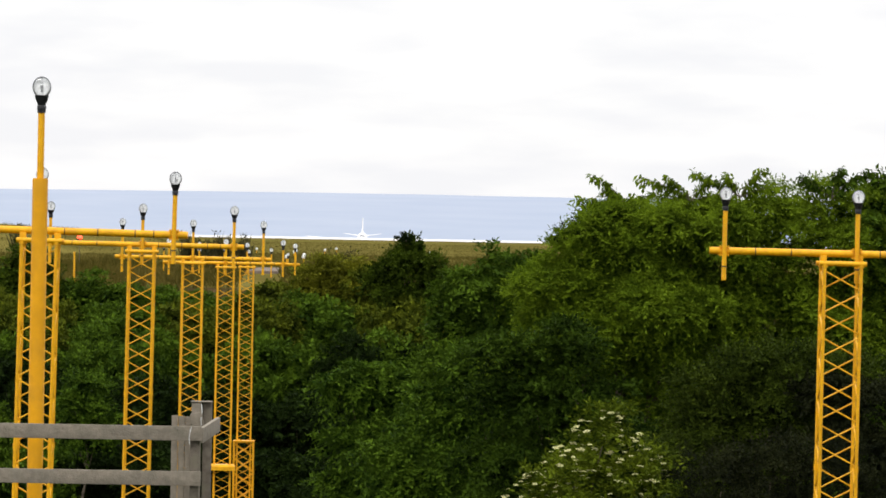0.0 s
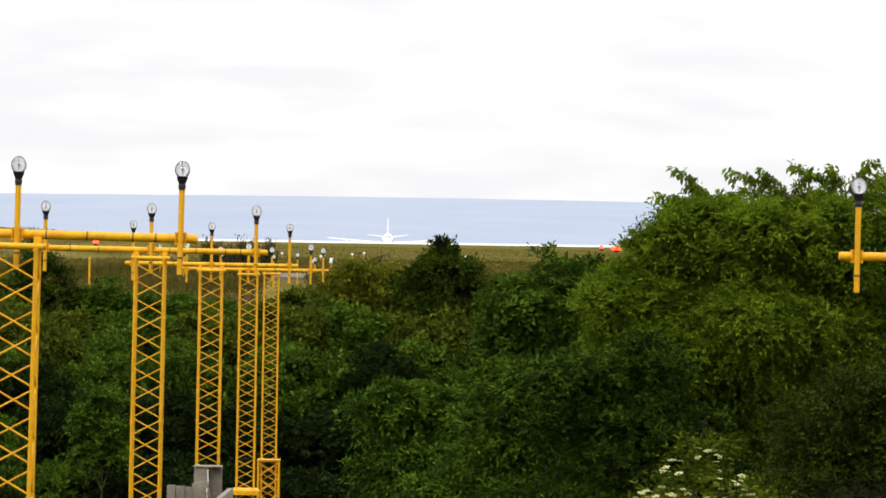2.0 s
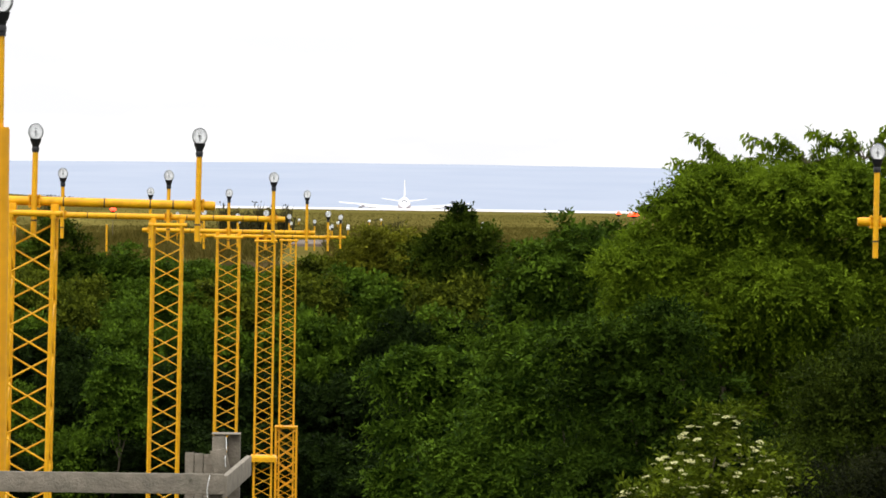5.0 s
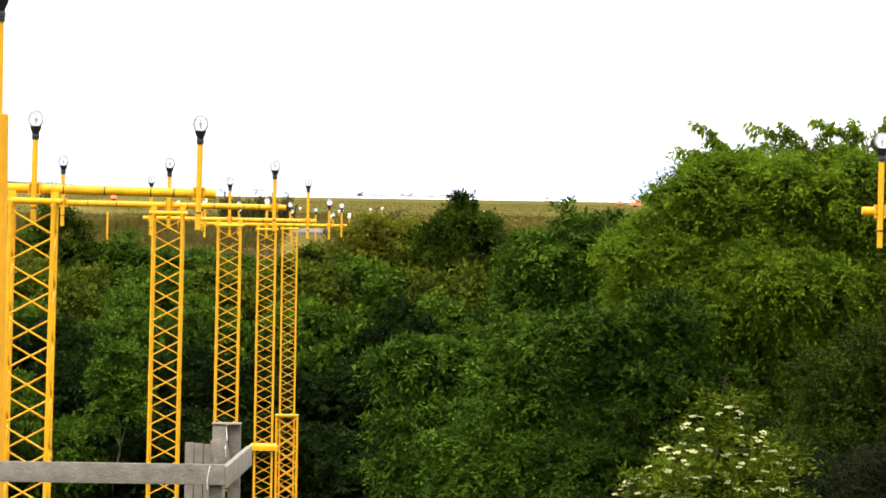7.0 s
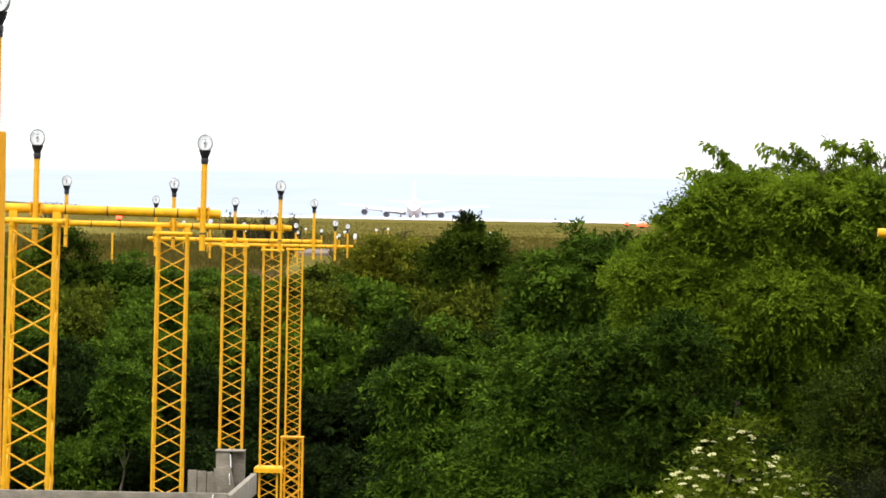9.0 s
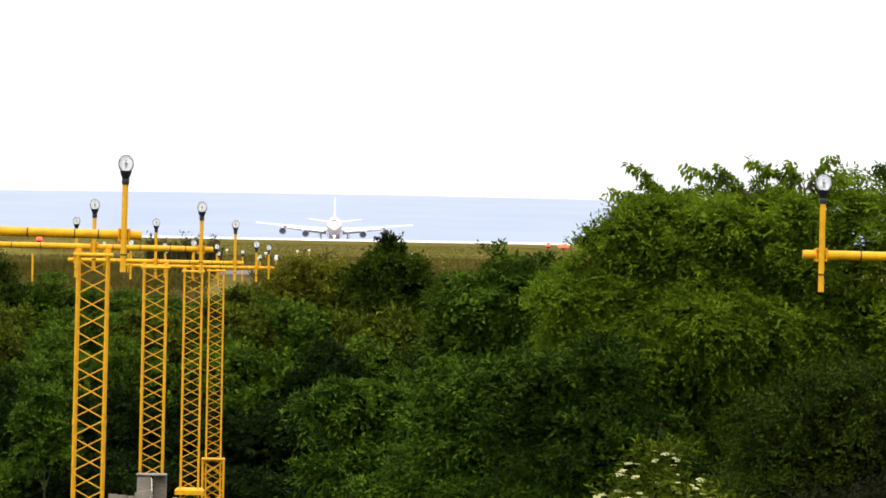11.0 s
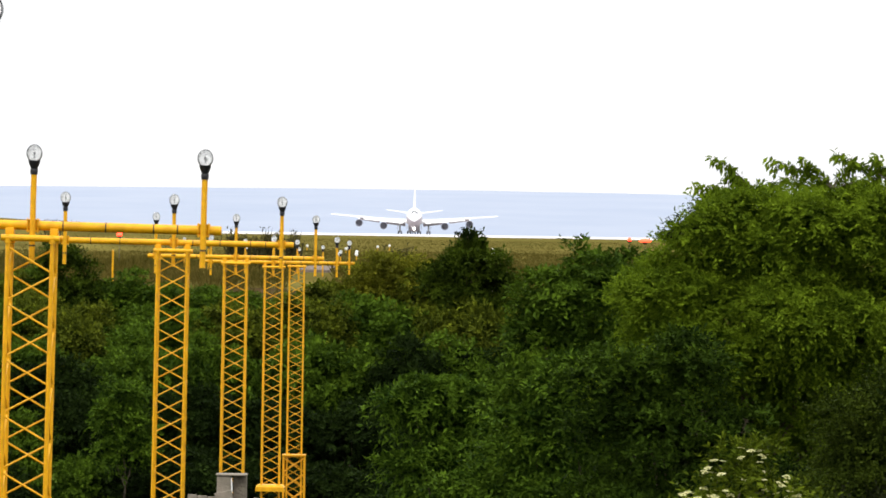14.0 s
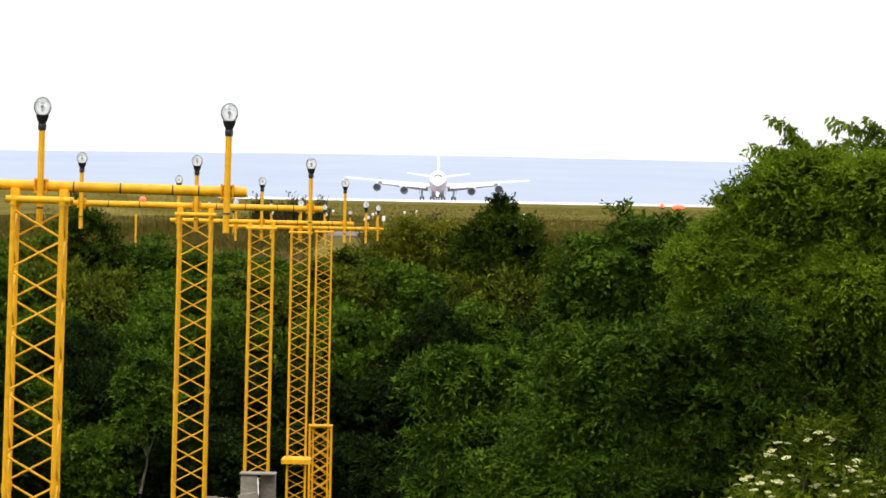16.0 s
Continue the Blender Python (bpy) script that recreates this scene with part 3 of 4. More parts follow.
for i in range(3):
    part("panel_board", Shape().box((-1.652 + 0.07 * i, 32.8 + 0.004 * i, gz30 - 0.2), (-1.652 + 0.067 + 0.07 * i, 32.83, 0.134 - 0.006 * i)), WOOD, fence, bevel=0.006)
part("slant_board", Shape().box((-0.062, -0.015, -0.22), (0.062, 0.015, 0.02), pose(-1.391, 32.63, 0.149, 0, -11, 0)), WOOD, fence, bevel=0.006)
part("post", Shape().box((-4.6, 30.01, gz30 - 0.4), (-4.5, 30.11, 0.18)), WOOD_DARK, fence, bevel=0.01)
part("nail", Shape().tube((-1.47, 29.945, 0.105), (-1.47, 29.97, 0.105), 0.008, n=8), WOOD_DARK, fence)
part("wire", Shape().sweep([(-1.337, 32.67, 0.261), (-1.332, 32.66, 0.167), (-1.34, 32.6, 0.105), (-1.335, 32.6, 0.042)], [0.0035] * 4, 6), WHITE_PAINT, fence, "loose pale wire")
part("wire", Shape().sweep([(-1.335, 29.95, 0.135), (-1.345, 29.94, 0.09), (-1.355, 29.945, 0.03), (-1.35, 29.95, -0.03)], [0.003] * 4, 6), WHITE_PAINT, fence, "loose pale wire")


# ---- airfield lights and marks on the meadow ----
def obstacle_light(x, y, z, r=0.11):
    o = thing("obstacle_light", pose(x, y, z), "glowing red airfield light on a low post in the meadow", "airfield light", "red airfield lights")
    part("post", Shape().tube((0, 0, ground_z(x, y) - z - 0.1), (0, 0, -0.16), 0.014, n=10), WOOD_DARK, o)
    part("housing", Shape().lathe([(-0.2, 0.1), (-0.16, 0.13), (-0.12, 0.13), (-0.1, 0.1)], n=12), BLACK, o)
    part("globe", Shape().lathe([(-0.1, 0.6 * r), (-0.06, r), (0.02, r), (0.07, 0.75 * r), (0.1, 0.25 * r)], n=14), RED_GLOW, o, "glowing red globe")


# larger globe radii stand for the glare around the red lamps
obstacle_light(-16.0, 240, 1.8, 0.15)
obstacle_light(12.0, 240, 1.9, 0.3)
obstacle_light(12.2, 262, 1.95, 0.11)


def edge_light(x, y):
    e = thing("edge_light", pose(x, y, ground_z(x, y) + 0.55), "small white lamp low in the grass by the runway", "airfield lamp", "edge lights")
    part("stake", Shape().tube((0, 0, -0.6), (0, 0, -0.1), 0.03, n=8), YELLOW, e)
    part("cap", Shape().lathe([(-0.12, 0.09), (-0.05, 0.12), (0.04, 0.12), (0.1, 0.06)], n=12), WHITE_PAINT, e)


for ex, ey in ((-5.4, 300), (-4.6, 330), (-4.2, 300), (-6.2, 380), (-3.9, 420), (-3.0, 450), (-10.5, 420), (-15, 500), (4.4, 330)):
    edge_light(ex, ey)
sign = thing("marker_board", pose(3.53, 217, 1.28), "small white marker board on a stake beside a dark bush", "marker")
part("board", Shape().box((-0.07, -0.02, -0.13), (0.07, 0.02, 0.13)), WHITE_PAINT, sign, bevel=0.01)
part("stake", Shape().tube((0, 0.04, ground_z(3.5, 217) - 1.4), (0, 0.04, 0.1), 0.03, n=8), WOOD, sign)
slab = thing("concrete_slab", pose(-5.0, 243, ground_z(-5, 243)), "worn grey-brown paved pad let into the meadow behind the masts", "slab")
part("slab_body", Shape().box((-1.3, -14, -0.3), (0.4, 14, 0.12)), TRACK, slab, bevel=0.03)
part("edge_line", Shape().box((-0.6, -9.0, 0.122), (0.3, -8.4, 0.13)), CONCRETE, slab, "worn pale edge line")


# ---- vegetation ----
def mesh_of(name, verts, faces, mat):
    """A mesh from arrays of vertices and of triangles."""
    me = bpy.data.meshes.new(name)
    me.vertices.add(len(verts))
    me.vertices.foreach_set("co", np.asarray(verts, dtype=np.float32).ravel())
    k = len(faces)
    me.loops.add(3 * k)
    me.polygons.add(k)
    me.loops.foreach_set("vertex_index", np.asarray(faces, dtype=np.int32).ravel())
    me.polygons.foreach_set("loop_start", np.arange(0, 3 * k, 3, dtype=np.int32))
    me.polygons.foreach_set("use_smooth", np.zeros(k, dtype=bool))
    me.update(calc_edges=True)
    me.materials.append(mat)
    return me


def unit(a):
    return a / np.maximum(1e-6, np.linalg.norm(a, axis=-1, keepdims=True))


def leaves(bases, axes, normals, length, width):
    """Folded pointed leaves, two triangles each."""
    k = len(bases)
    side = unit(np.cross(axes, normals))
    up = unit(np.cross(side, axes))
    ln, wd = length[:, None], width[:, None]
    v = np.stack([bases, bases + axes * ln * 0.45 + side * wd * 0.5 + up * wd * 0.14,
                  bases + axes * ln - up * ln * 0.12, bases + axes * ln * 0.45 - side * wd * 0.5 + up * wd * 0.14], 1).reshape(-1, 3)
    o = np.arange(k)[:, None] * 4
    f = np.concatenate([o + np.array([[0, 1, 2]]), o + np.array([[0, 2, 3]])], 1).reshape(-1, 3)
    return v, f


def clumped(lobe, count, g, plume):
    """A lobe and the smaller clumps that stand out of it."""
    x, y, z, rx, ry, rz = lobe
    rows = [(x, y, z, 0.62 * rx, 0.62 * ry, 0.62 * rz)]
    for d in unit(g.normal(size=(count, 3)) + np.array([0, -0.1, 0.35])):
        s, k = g.uniform(0.24, 0.46), g.uniform(0.8, 1.12)
        rows.append((x + k * rx * d[0], y + k * ry * d[1], z + k * rz * d[2], s * rx, s * ry, plume * s * rz))
    return rows


def crown_mesh(name, lobes, sprays, mat, leaf=0.12, slim=0.5, per=7, spray=0.4, droop=0.35, seed=0, shell=0.35, ragged=0.16, clumps=9, plume=0.4):
    """A crown of leafy sprays over lumpy lobes: rows of (x, y, z, rx, ry, rz)."""
    g = np.random.default_rng(seed)
    L = np.array([l for lobe in lobes for l in clumped(lobe, clumps, g, plume)], float)
    area = L[:, 3] * L[:, 5] + L[:, 3] * L[:, 4] + L[:, 4] * L[:, 5]
    pick = g.choice(len(L), sprays, p=area / area.sum())
    d = unit(g.normal(size=(sprays, 3)) + np.array([0, -0.1, 0.85]))
    bump = np.array([noise.noise(Vector(d[i] * 2.6) + Vector((pick[i] * 7.3, seed * 1.7, 0))) for i in range(sprays)])
    rad = (1 - shell * g.random(sprays) ** 1.7) * (1 + 2 * ragged * bump) + g.exponential(0.035, sprays)
    base = L[pick, :3] + d * L[pick, 3:] * rad[:, None]
    out = unit(d / L[pick, 3:])
    inside = np.zeros(sprays, bool)
    for row in range(len(L)):
        e = np.linalg.norm((base - L[row, :3]) / L[row, 3:], axis=1)
        inside |= (pick != row) & (e < 0.62)
    base, out = base[~inside], out[~inside]
    k = len(base)
    way = unit(out + 0.55 * g.normal(size=(k, 3)) + np.array([0, 0, 0.15]))
    across = unit(np.cross(way, unit(np.array([0, 0, 1.0]) + 0.5 * g.normal(size=(k, 3)))))
    size = spray * (0.6 + 0.8 * g.random(k))
    B, A, N, LEN = [], [], [], []
    for i in range(per):
        s = (i + 0.5) / per
        sign = 0 if i == per - 1 else (1 if i % 2 else -1)
        p = base + way * (size * s)[:, None]
        p[:, 2] -= droop * size * s * s
        ax = unit(way * (0.55 if sign else 1.0) + sign * across * 0.9 + 0.28 * g.normal(size=(k, 3)) + np.array([0, 0, -0.5 * droop]))
        B.append(p), A.append(ax)
        N.append(unit(out * 0.7 + np.array([0, 0, 0.55]) + 0.55 * g.normal(size=(k, 3))))
        LEN.append(leaf * (0.6 + 0.7 * g.random(k)))
    ln = np.concatenate(LEN)
    v, f = leaves(np.concatenate(B), np.concatenate(A), np.concatenate(N), ln, ln * slim * (0.8 + 0.4 * g.random(len(ln))))
    return mesh_of(name, v, f, mat)


def limb(a, b, r, rnd):
    """One bent, tapered limb."""
    a, b = Vector(a), Vector(b)
    far = (b - a).length
    pts = [a.lerp(b, s) + Vector((rnd.uniform(-1, 1), rnd.uniform(-1, 1), rnd.uniform(-0.5, 0.5))) * far * (0.06 if 0 < s < 1 else 0) for s in (0, 0.25, 0.5, 0.75, 1)]
    return Shape().sweep(pts, [r * (1 - 0.17 * i) for i in range(5)], 7)


def plant(name, x, y, lobes, sprays, mat, label, category, group="", trunk=0.12, seed=0, **look_of):
    """A tree or shrub: trunk with limbs and a crown. The lobes are given from its foot upward."""
    p = thing(name, pose(x, y, ground_z(x, y) - 0.05), label, category, group)
    rnd = random.Random(seed)
    low = max(0.5, min(l[2] - 0.6 * l[5] for l in lobes))
    part("trunk", limb((0, 0, -0.3), (0.1, 0, low), trunk, rnd), BARK, p)
    for l in lobes:
        part("limb", limb((0.08, 0, low * 0.8), (l[0] * 0.85, l[1] * 0.85, l[2]), trunk * 0.45, rnd), BARK, p)
    part("crown", crown_mesh("crown", lobes, sprays, mat, seed=seed, **look_of), mat, p)
    return p


def lumpy(w, h, count, seed, depth=None, low=0.35):
    """Lobes of a rounded shrub of that width and height."""
    rnd = random.Random(seed)
    depth = depth or w
    rows = [(0, 0, h * 0.55, w * 0.36, depth * 0.36, h * 0.42)]
    for i in range(count):
        a = 6.28 * (i + rnd.random() * 0.5) / count
        z = h * rnd.uniform(low, 0.78)
        r = rnd.uniform(0.2, 0.32)
        rows.append((w * 0.3 * math.cos(a), depth * 0.3 * math.sin(a), z, w * r, depth * r, min(h * 0.3, w * r * 1.1)))
    return rows


# the embankment's shrubs: a few grown forms, repeated
KINDS = []
for i, (mat, w, h, leaf, label) in enumerate((
        (LEAF_BANK, 4.2, 4.4, 0.22, "dense green hawthorn-like shrub on the embankment"),
        (LEAF_OLIVE, 3.8, 3.6, 0.20, "olive green rounded shrub on the embankment"),
        (LEAF_DEEP, 4.0, 4.6, 0.21, "shrub coloured dark for the shade low on the embankment"),
        (LEAF_BANK, 3.4, 3.8, 0.25, "leafy green bush on the embankment"),
        (LEAF_FRESH, 3.4, 3.4, 0.24, "bright fresh green bush on the embankment"))):
    KINDS.append((plant("shrub", -30.0 - 5 * i, 188, lumpy(w, h, 7, 10 + i), 2300, mat, label, "shrub", "embankment shrubs", trunk=0.09, seed=20 + i,
                        leaf=leaf, slim=0.55, per=6, spray=0.42, droop=0.3), h))

shrub_rnd = random.Random(5)


def put_shrub(kind, x, y, top, wide=1.0):
    """A copy of one grown form whose top reaches the height given."""
    ob, h = KINDS[kind]
    z = ground_z(x, y) - 0.05
    s = (top - z) / (h * 1.0)
    copy = copy_thing(ob, pose(x, y, z, 0, 0, shrub_rnd.uniform(0, 360)) @ Matrix.Diagonal((wide, wide, s, 1)))
    return copy


# lower rows take mostly the dark form, shade put into leaf colour
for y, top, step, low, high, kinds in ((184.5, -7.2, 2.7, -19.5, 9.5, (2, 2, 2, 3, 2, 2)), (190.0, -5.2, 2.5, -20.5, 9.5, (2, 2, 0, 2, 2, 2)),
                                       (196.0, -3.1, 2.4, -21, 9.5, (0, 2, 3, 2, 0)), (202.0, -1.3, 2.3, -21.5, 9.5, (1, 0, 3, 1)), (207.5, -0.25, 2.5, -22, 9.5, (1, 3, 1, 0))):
    x = low
    i = 0
    while x < high:
        if y > 205 and -14.5 < x < -4.0:
            x += 1.0
            continue
        jump = 0.45 * noise.noise((x * 0.35, y * 0.1, 2.2)) * 2
        put_shrub(kinds[(i + shrub_rnd.randrange(2)) % len(kinds)], x + shrub_rnd.uniform(-0.5, 0.5), y + shrub_rnd.uniform(-1.2, 1.2), top + jump + shrub_rnd.uniform(-0.35, 0.25),
                  shrub_rnd.uniform(0.85, 1.1))
        x += step * shrub_rnd.uniform(0.8, 1.2)
        i += 1
put_shrub(2, -1.5, 181.0, -8.6, 0.9)
put_shrub(4, -0.4, 191.5, -4.4, 0.9)
for x, y, top, kind in ((-14.3, 208.5, 0.0, 0), (-12.6, 208.0, -0.5, 3), (-10.8, 208.5, -0.7, 0), (-8.9, 208.0, -0.8, 3), (-7.0, 208.5, -0.9, 0)):
    put_shrub(kind, x, y, top, 0.85)
plant("shrub", -1.4, 207.0, [(0.1, 0, 4.3, 1.3, 1.1, 0.6), (-1.1, 0, 3.7, 1.1, 1.0, 0.6), (1.2, 0, 4.0, 1.1, 1.0, 0.6), (-0.3, -0.3, 3.1, 1.6, 1.2, 0.7), (1.3, -0.3, 3.0, 1.4, 1.2, 0.7), (-1.7, -0.2, 2.7, 1.1, 1.0, 0.7), (0.2, -0.5, 2.1, 2.0, 1.2, 0.7), (0.2, -0.5, 1.2, 2.2, 1.2, 0.6)],
      4600, LEAF_FEATHER, "yellow-green feathery shrub with level layers at the bank top", "shrub", trunk=0.09, seed=45, leaf=0.18, slim=0.36, per=8, spray=0.5, droop=0.35)
plant("bush", -11.9, 183.0, [(0, 0, 6.6, 0.9, 0.9, 0.8), (-0.6, 0, 5.8, 0.8, 0.8, 0.8), (0.6, -0.2, 5.6, 0.8, 0.8, 0.8), (0.1, 0, 4.6, 1.1, 1.0, 0.9)], 1500, LEAF_FRESH,
      "bright fresh green bush among dark embankment shrubs", "bush", trunk=0.1, seed=44, leaf=0.2, slim=0.5, per=6, spray=0.4, droop=0.3)

# the two dark bushes that break the skyline of the meadow
plant("bush", 2.35, 204.0, [(0, 0, 5, 1.44, 1.4, 1.012), (-0.99, 0, 4.2, 1.08, 1.2, 1.012), (1.17, 0.2, 4.3, 1.17, 1.2, 1.012), (0.045, 0, 6.05, 0.63, 0.7, 0.46), (0.81, 0, 5.55, 0.72, 0.7, 0.46), (-0.63, 0, 5.5, 0.63, 0.7, 0.46), (0.09, -0.3, 3.1, 1.8, 1.3, 0.92), (1.44, 0, 3.2, 1.08, 1.1, 0.828), (0.18, -0.3, 1.9, 1.89, 1.2, 0.828), (0.09, 0, 6.45, 0.495, 0.5, 0.46), (-0.27, 0, 5.9, 0.72, 0.7, 0.552)],
      4600, LEAF_BUSH, "dark rounded bush standing out above the meadow edge", "bush", trunk=0.12, seed=41, leaf=0.2, slim=0.5, per=6, spray=0.4, droop=0.15, plume=0.7)
plant("bush", -16.2, 207.0, [(0, 0, 3.7, 1.2, 1.1, 1.6), (-0.8, 0, 3.0, 1.0, 1.0, 1.3), (0.8, 0, 2.6, 0.9, 0.9, 1.1)],
      1500, LEAF_BUSH, "dark narrow bush at the meadow edge behind the masts", "bush", trunk=0.1, seed=42, leaf=0.2, slim=0.5, per=6, spray=0.42)

# the slope nearer by: fresh green young trees, then taller ones
plant("young_tree", 0.9, 110.0, [(-1.2, -0.2, 8.45, 0.6, 0.6, 0.25), (-0.3, -0.2, 8.75, 0.75, 0.7, 0.3), (0.8, 0, 8.35, 0.75, 0.7, 0.35), (-0.9, -0.4, 6.95, 0.7, 0.7, 0.28), (0.0, -0.4, 7.35, 0.8, 0.7, 0.32), (0.9, 0, 7.0, 0.9, 0.8, 0.4),
                               (0.2, 0.5, 7.7, 0.9, 0.7, 0.7), (-0.6, 0.3, 5.8, 0.9, 0.8, 0.4), (0.6, 0.2, 5.6, 1.0, 0.9, 0.5)],
      4600, LEAF_FRESH, "fresh green young ash with drooping feathery leaves", "tree", trunk=0.1, seed=51, leaf=0.17, slim=0.36, per=11, spray=0.62, droop=0.75, ragged=0.2, clumps=5, plume=0.3)
plant("tree", 3.35, 96.0, [(0.1, 0, 10, 1, 1, 1), (-0.8, 0, 9.1, 0.9, 0.9, 0.9), (1.1, 0, 10.1, 0.95, 0.9, 0.8), (2, 0, 9.75, 1, 0.9, 0.9), (-0.4, 0, 7.5, 1.4, 1.2, 1.1), (0.9, 0, 8.3, 1.3, 1.2, 1.1), (2.1, 0, 8.1, 1.2, 1.1, 1.2), (0.2, -0.3, 5.8, 1.7, 1.4, 1.2), (-1, 0, 5.6, 1.1, 1.1, 1), (0.4, 0, 4, 1.6, 1.3, 1.3)],
      11000, LEAF_BANK, "dense mid-green tree on the near slope", "tree", trunk=0.16, seed=52, leaf=0.15, slim=0.45, per=8, spray=0.42, droop=0.45)
plant("tree", 2.5, 84.0, [(0.35, 0, 7.2, 1, 1, 0.8), (-0.35, 0, 6.3, 0.9, 0.9, 0.7), (-1.05, 0, 5.3, 0.9, 0.9, 0.7), (0.15, -0.2, 5.2, 1.2, 1, 0.8), (-1.25, 0, 4.2, 0.9, 0.9, 0.8), (-0.05, -0.2, 3.9, 1.3, 1.1, 0.9)],
      9500, LEAF_FRESH, "feathery green ash sapling leaning over the slope", "tree", trunk=0.12, seed=53, leaf=0.13, slim=0.38, per=9, spray=0.46, droop=0.65, ragged=0.25)
# shrub whose dark leaf colour stands for shade beneath the ash crowns
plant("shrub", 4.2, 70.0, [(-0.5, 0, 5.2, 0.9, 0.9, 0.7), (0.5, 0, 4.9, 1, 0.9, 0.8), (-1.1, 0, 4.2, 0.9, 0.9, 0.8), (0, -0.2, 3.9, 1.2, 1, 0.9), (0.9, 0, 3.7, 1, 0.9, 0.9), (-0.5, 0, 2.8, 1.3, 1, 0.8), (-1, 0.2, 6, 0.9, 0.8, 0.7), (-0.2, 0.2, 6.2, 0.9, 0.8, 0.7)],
      6500, LEAF_SHADED, "shrub with leaves coloured dark for the shade under taller trees", "shrub", trunk=0.1, seed=54, leaf=0.11, slim=0.45, per=8, spray=0.36, droop=0.45)
TALL = "tall dense ash tree with arching leafy shoots at its top"
plant("tree", 5.2, 74.0, [(-0.1, -0.3, 9.2, 0.7, 0.8, 0.5), (-0.65, -0.1, 8.85, 0.5, 0.6, 0.45), (0.75, -0.3, 9.25, 0.9, 0.9, 0.6), (1.8, -0.3, 9.15, 0.9, 0.9, 0.65), (-1.1, -0.2, 7.8, 0.75, 0.9, 0.7), (-1.3, 0.1, 8.35, 0.4, 0.5, 0.3), (0, -0.5, 7.9, 1.2, 1, 0.8), (1.4, -0.5, 7.8, 1.2, 1, 0.8), (-1.1, 0.6, 6.6, 0.935, 0.9, 0.595), (0.4, 0.8, 6.4, 1.02, 1, 0.68), (1.7, 0.9, 6.1, 0.935, 1, 0.68)],
      25000, LEAF_TREE, TALL, "tree", trunk=0.18, seed=61, leaf=0.095, slim=0.42, per=9, spray=0.34, droop=0.4, ragged=0.22, clumps=13, plume=0.85)
plant("tree", 8.2, 75.0, [(1.9, -0.3, 9.2, 0.9, 0.9, 0.8), (2, 0, 7.9, 1, 0.9, 0.9), (-0.4, -0.3, 9.2, 1, 1, 0.7), (0.7, -0.3, 9.4, 1.1, 1, 0.8), (-1.2, -0.3, 9, 0.9, 1, 0.8), (0, -0.4, 7.6, 1.5, 1.1, 1.1), (1.2, -0.3, 7.4, 1.2, 1, 1.1), (-1.1, -0.3, 7.3, 1.2, 1, 1), (0.2, 0.7, 5.8, 1.6, 1.1, 1), (-0.6, 1, 4.5, 1.5, 1, 1), (1.2, 1, 4.6, 1.3, 1, 1)],
      21000, LEAF_TREE, "tall dense ash tree with a level leafy top", "tree", trunk=0.18, seed=62, leaf=0.095, slim=0.42, per=9, spray=0.34, droop=0.4, ragged=0.2, clumps=13, plume=0.85)
plant("tree", 11.2, 75.0, [(-0.6, 0, 9.6, 1.0, 1.0, 0.9), (0.6, 0, 9.9, 1.1, 1.0, 1.0), (0.0, 0, 7.9, 1.6, 1.2, 1.4), (1.3, 0, 7.6, 1.3, 1.1, 1.3), (-1.2, 0, 7.4, 1.2, 1.1, 1.2), (0.1, 0, 5.8, 1.7, 1.3, 1.4), (0.0, 0, 4.2, 1.7, 1.3, 1.3)],
      11500, LEAF_BANK, "tall mid-green tree with loose shoots", "tree", trunk=0.18, seed=63, leaf=0.12, slim=0.5, per=8, spray=0.36, droop=0.4, ragged=0.24)


def arching_shoots(x, y, z, ways, seed, mat, label, leaf=0.13, stout=0.014):
    """Long shoots that rise over a crown and arch, feathered with leaves, as one bush-top thing."""
    p = thing("shoot", pose(x, y, z), label, "branch", "arching shoots")
    g = np.random.default_rng(seed)
    for dx, dz, size in ways:
        pts = [Vector((dx * s, 0.1 * math.sin(3 * s), dz * (1.5 * s - 0.62 * s * s))) for s in np.linspace(0, 1, 9)]
        st = Shape().sweep(pts, [stout * (1 - i / 10) for i in range(9)], 5)
        stem = part("stem", st, BARK, p)
        n = int(170 * size)
        s = 0.15 + 0.85 * g.random(n)
        base = np.array([tuple(pts[min(7, int(t * 8))].lerp(pts[min(8, int(t * 8) + 1)], t * 8 % 1)) for t in s])
        base += 0.045 * g.normal(size=(n, 3))
        ax = unit(np.array([0.4 * np.sign(dx), 0, -0.75]) + 0.5 * g.normal(size=(n, 3)))
        nm = unit(np.array([0, -0.3, 1.0]) + 0.5 * g.normal(size=(n, 3)))
        ln = leaf * (0.6 + 0.7 * g.random(n))
        v, f = leaves(base, ax, nm, ln, ln * 0.45)
        part("foliage", mesh_of("foliage", v, f, mat), mat, stem)


arching_shoots(5.4, 73.6, 2.72, ((-0.7, 0.66, 0.7), (-1.0, 0.16, 0.55), (-0.5, 0.36, 0.5), (0.4, 0.25, 0.5)), 71, LEAF_TREE, "arching leafy shoots over an ash crown")
arching_shoots(6.65, 73.6, 2.85, ((-1.05, 0.5, 0.85), (-0.5, 0.52, 0.6), (0.35, 0.5, 0.6), (0.75, 0.2, 0.5)), 72, LEAF_TREE, "arching leafy shoots with sky between them")
arching_shoots(7.6, 73.6, 2.95, ((-0.95, 0.5, 0.85), (-0.3, 0.5, 0.6), (0.45, 0.6, 0.7), (0.7, 0.25, 0.6)), 73, LEAF_TREE, "upright leafy shoots above a crown")
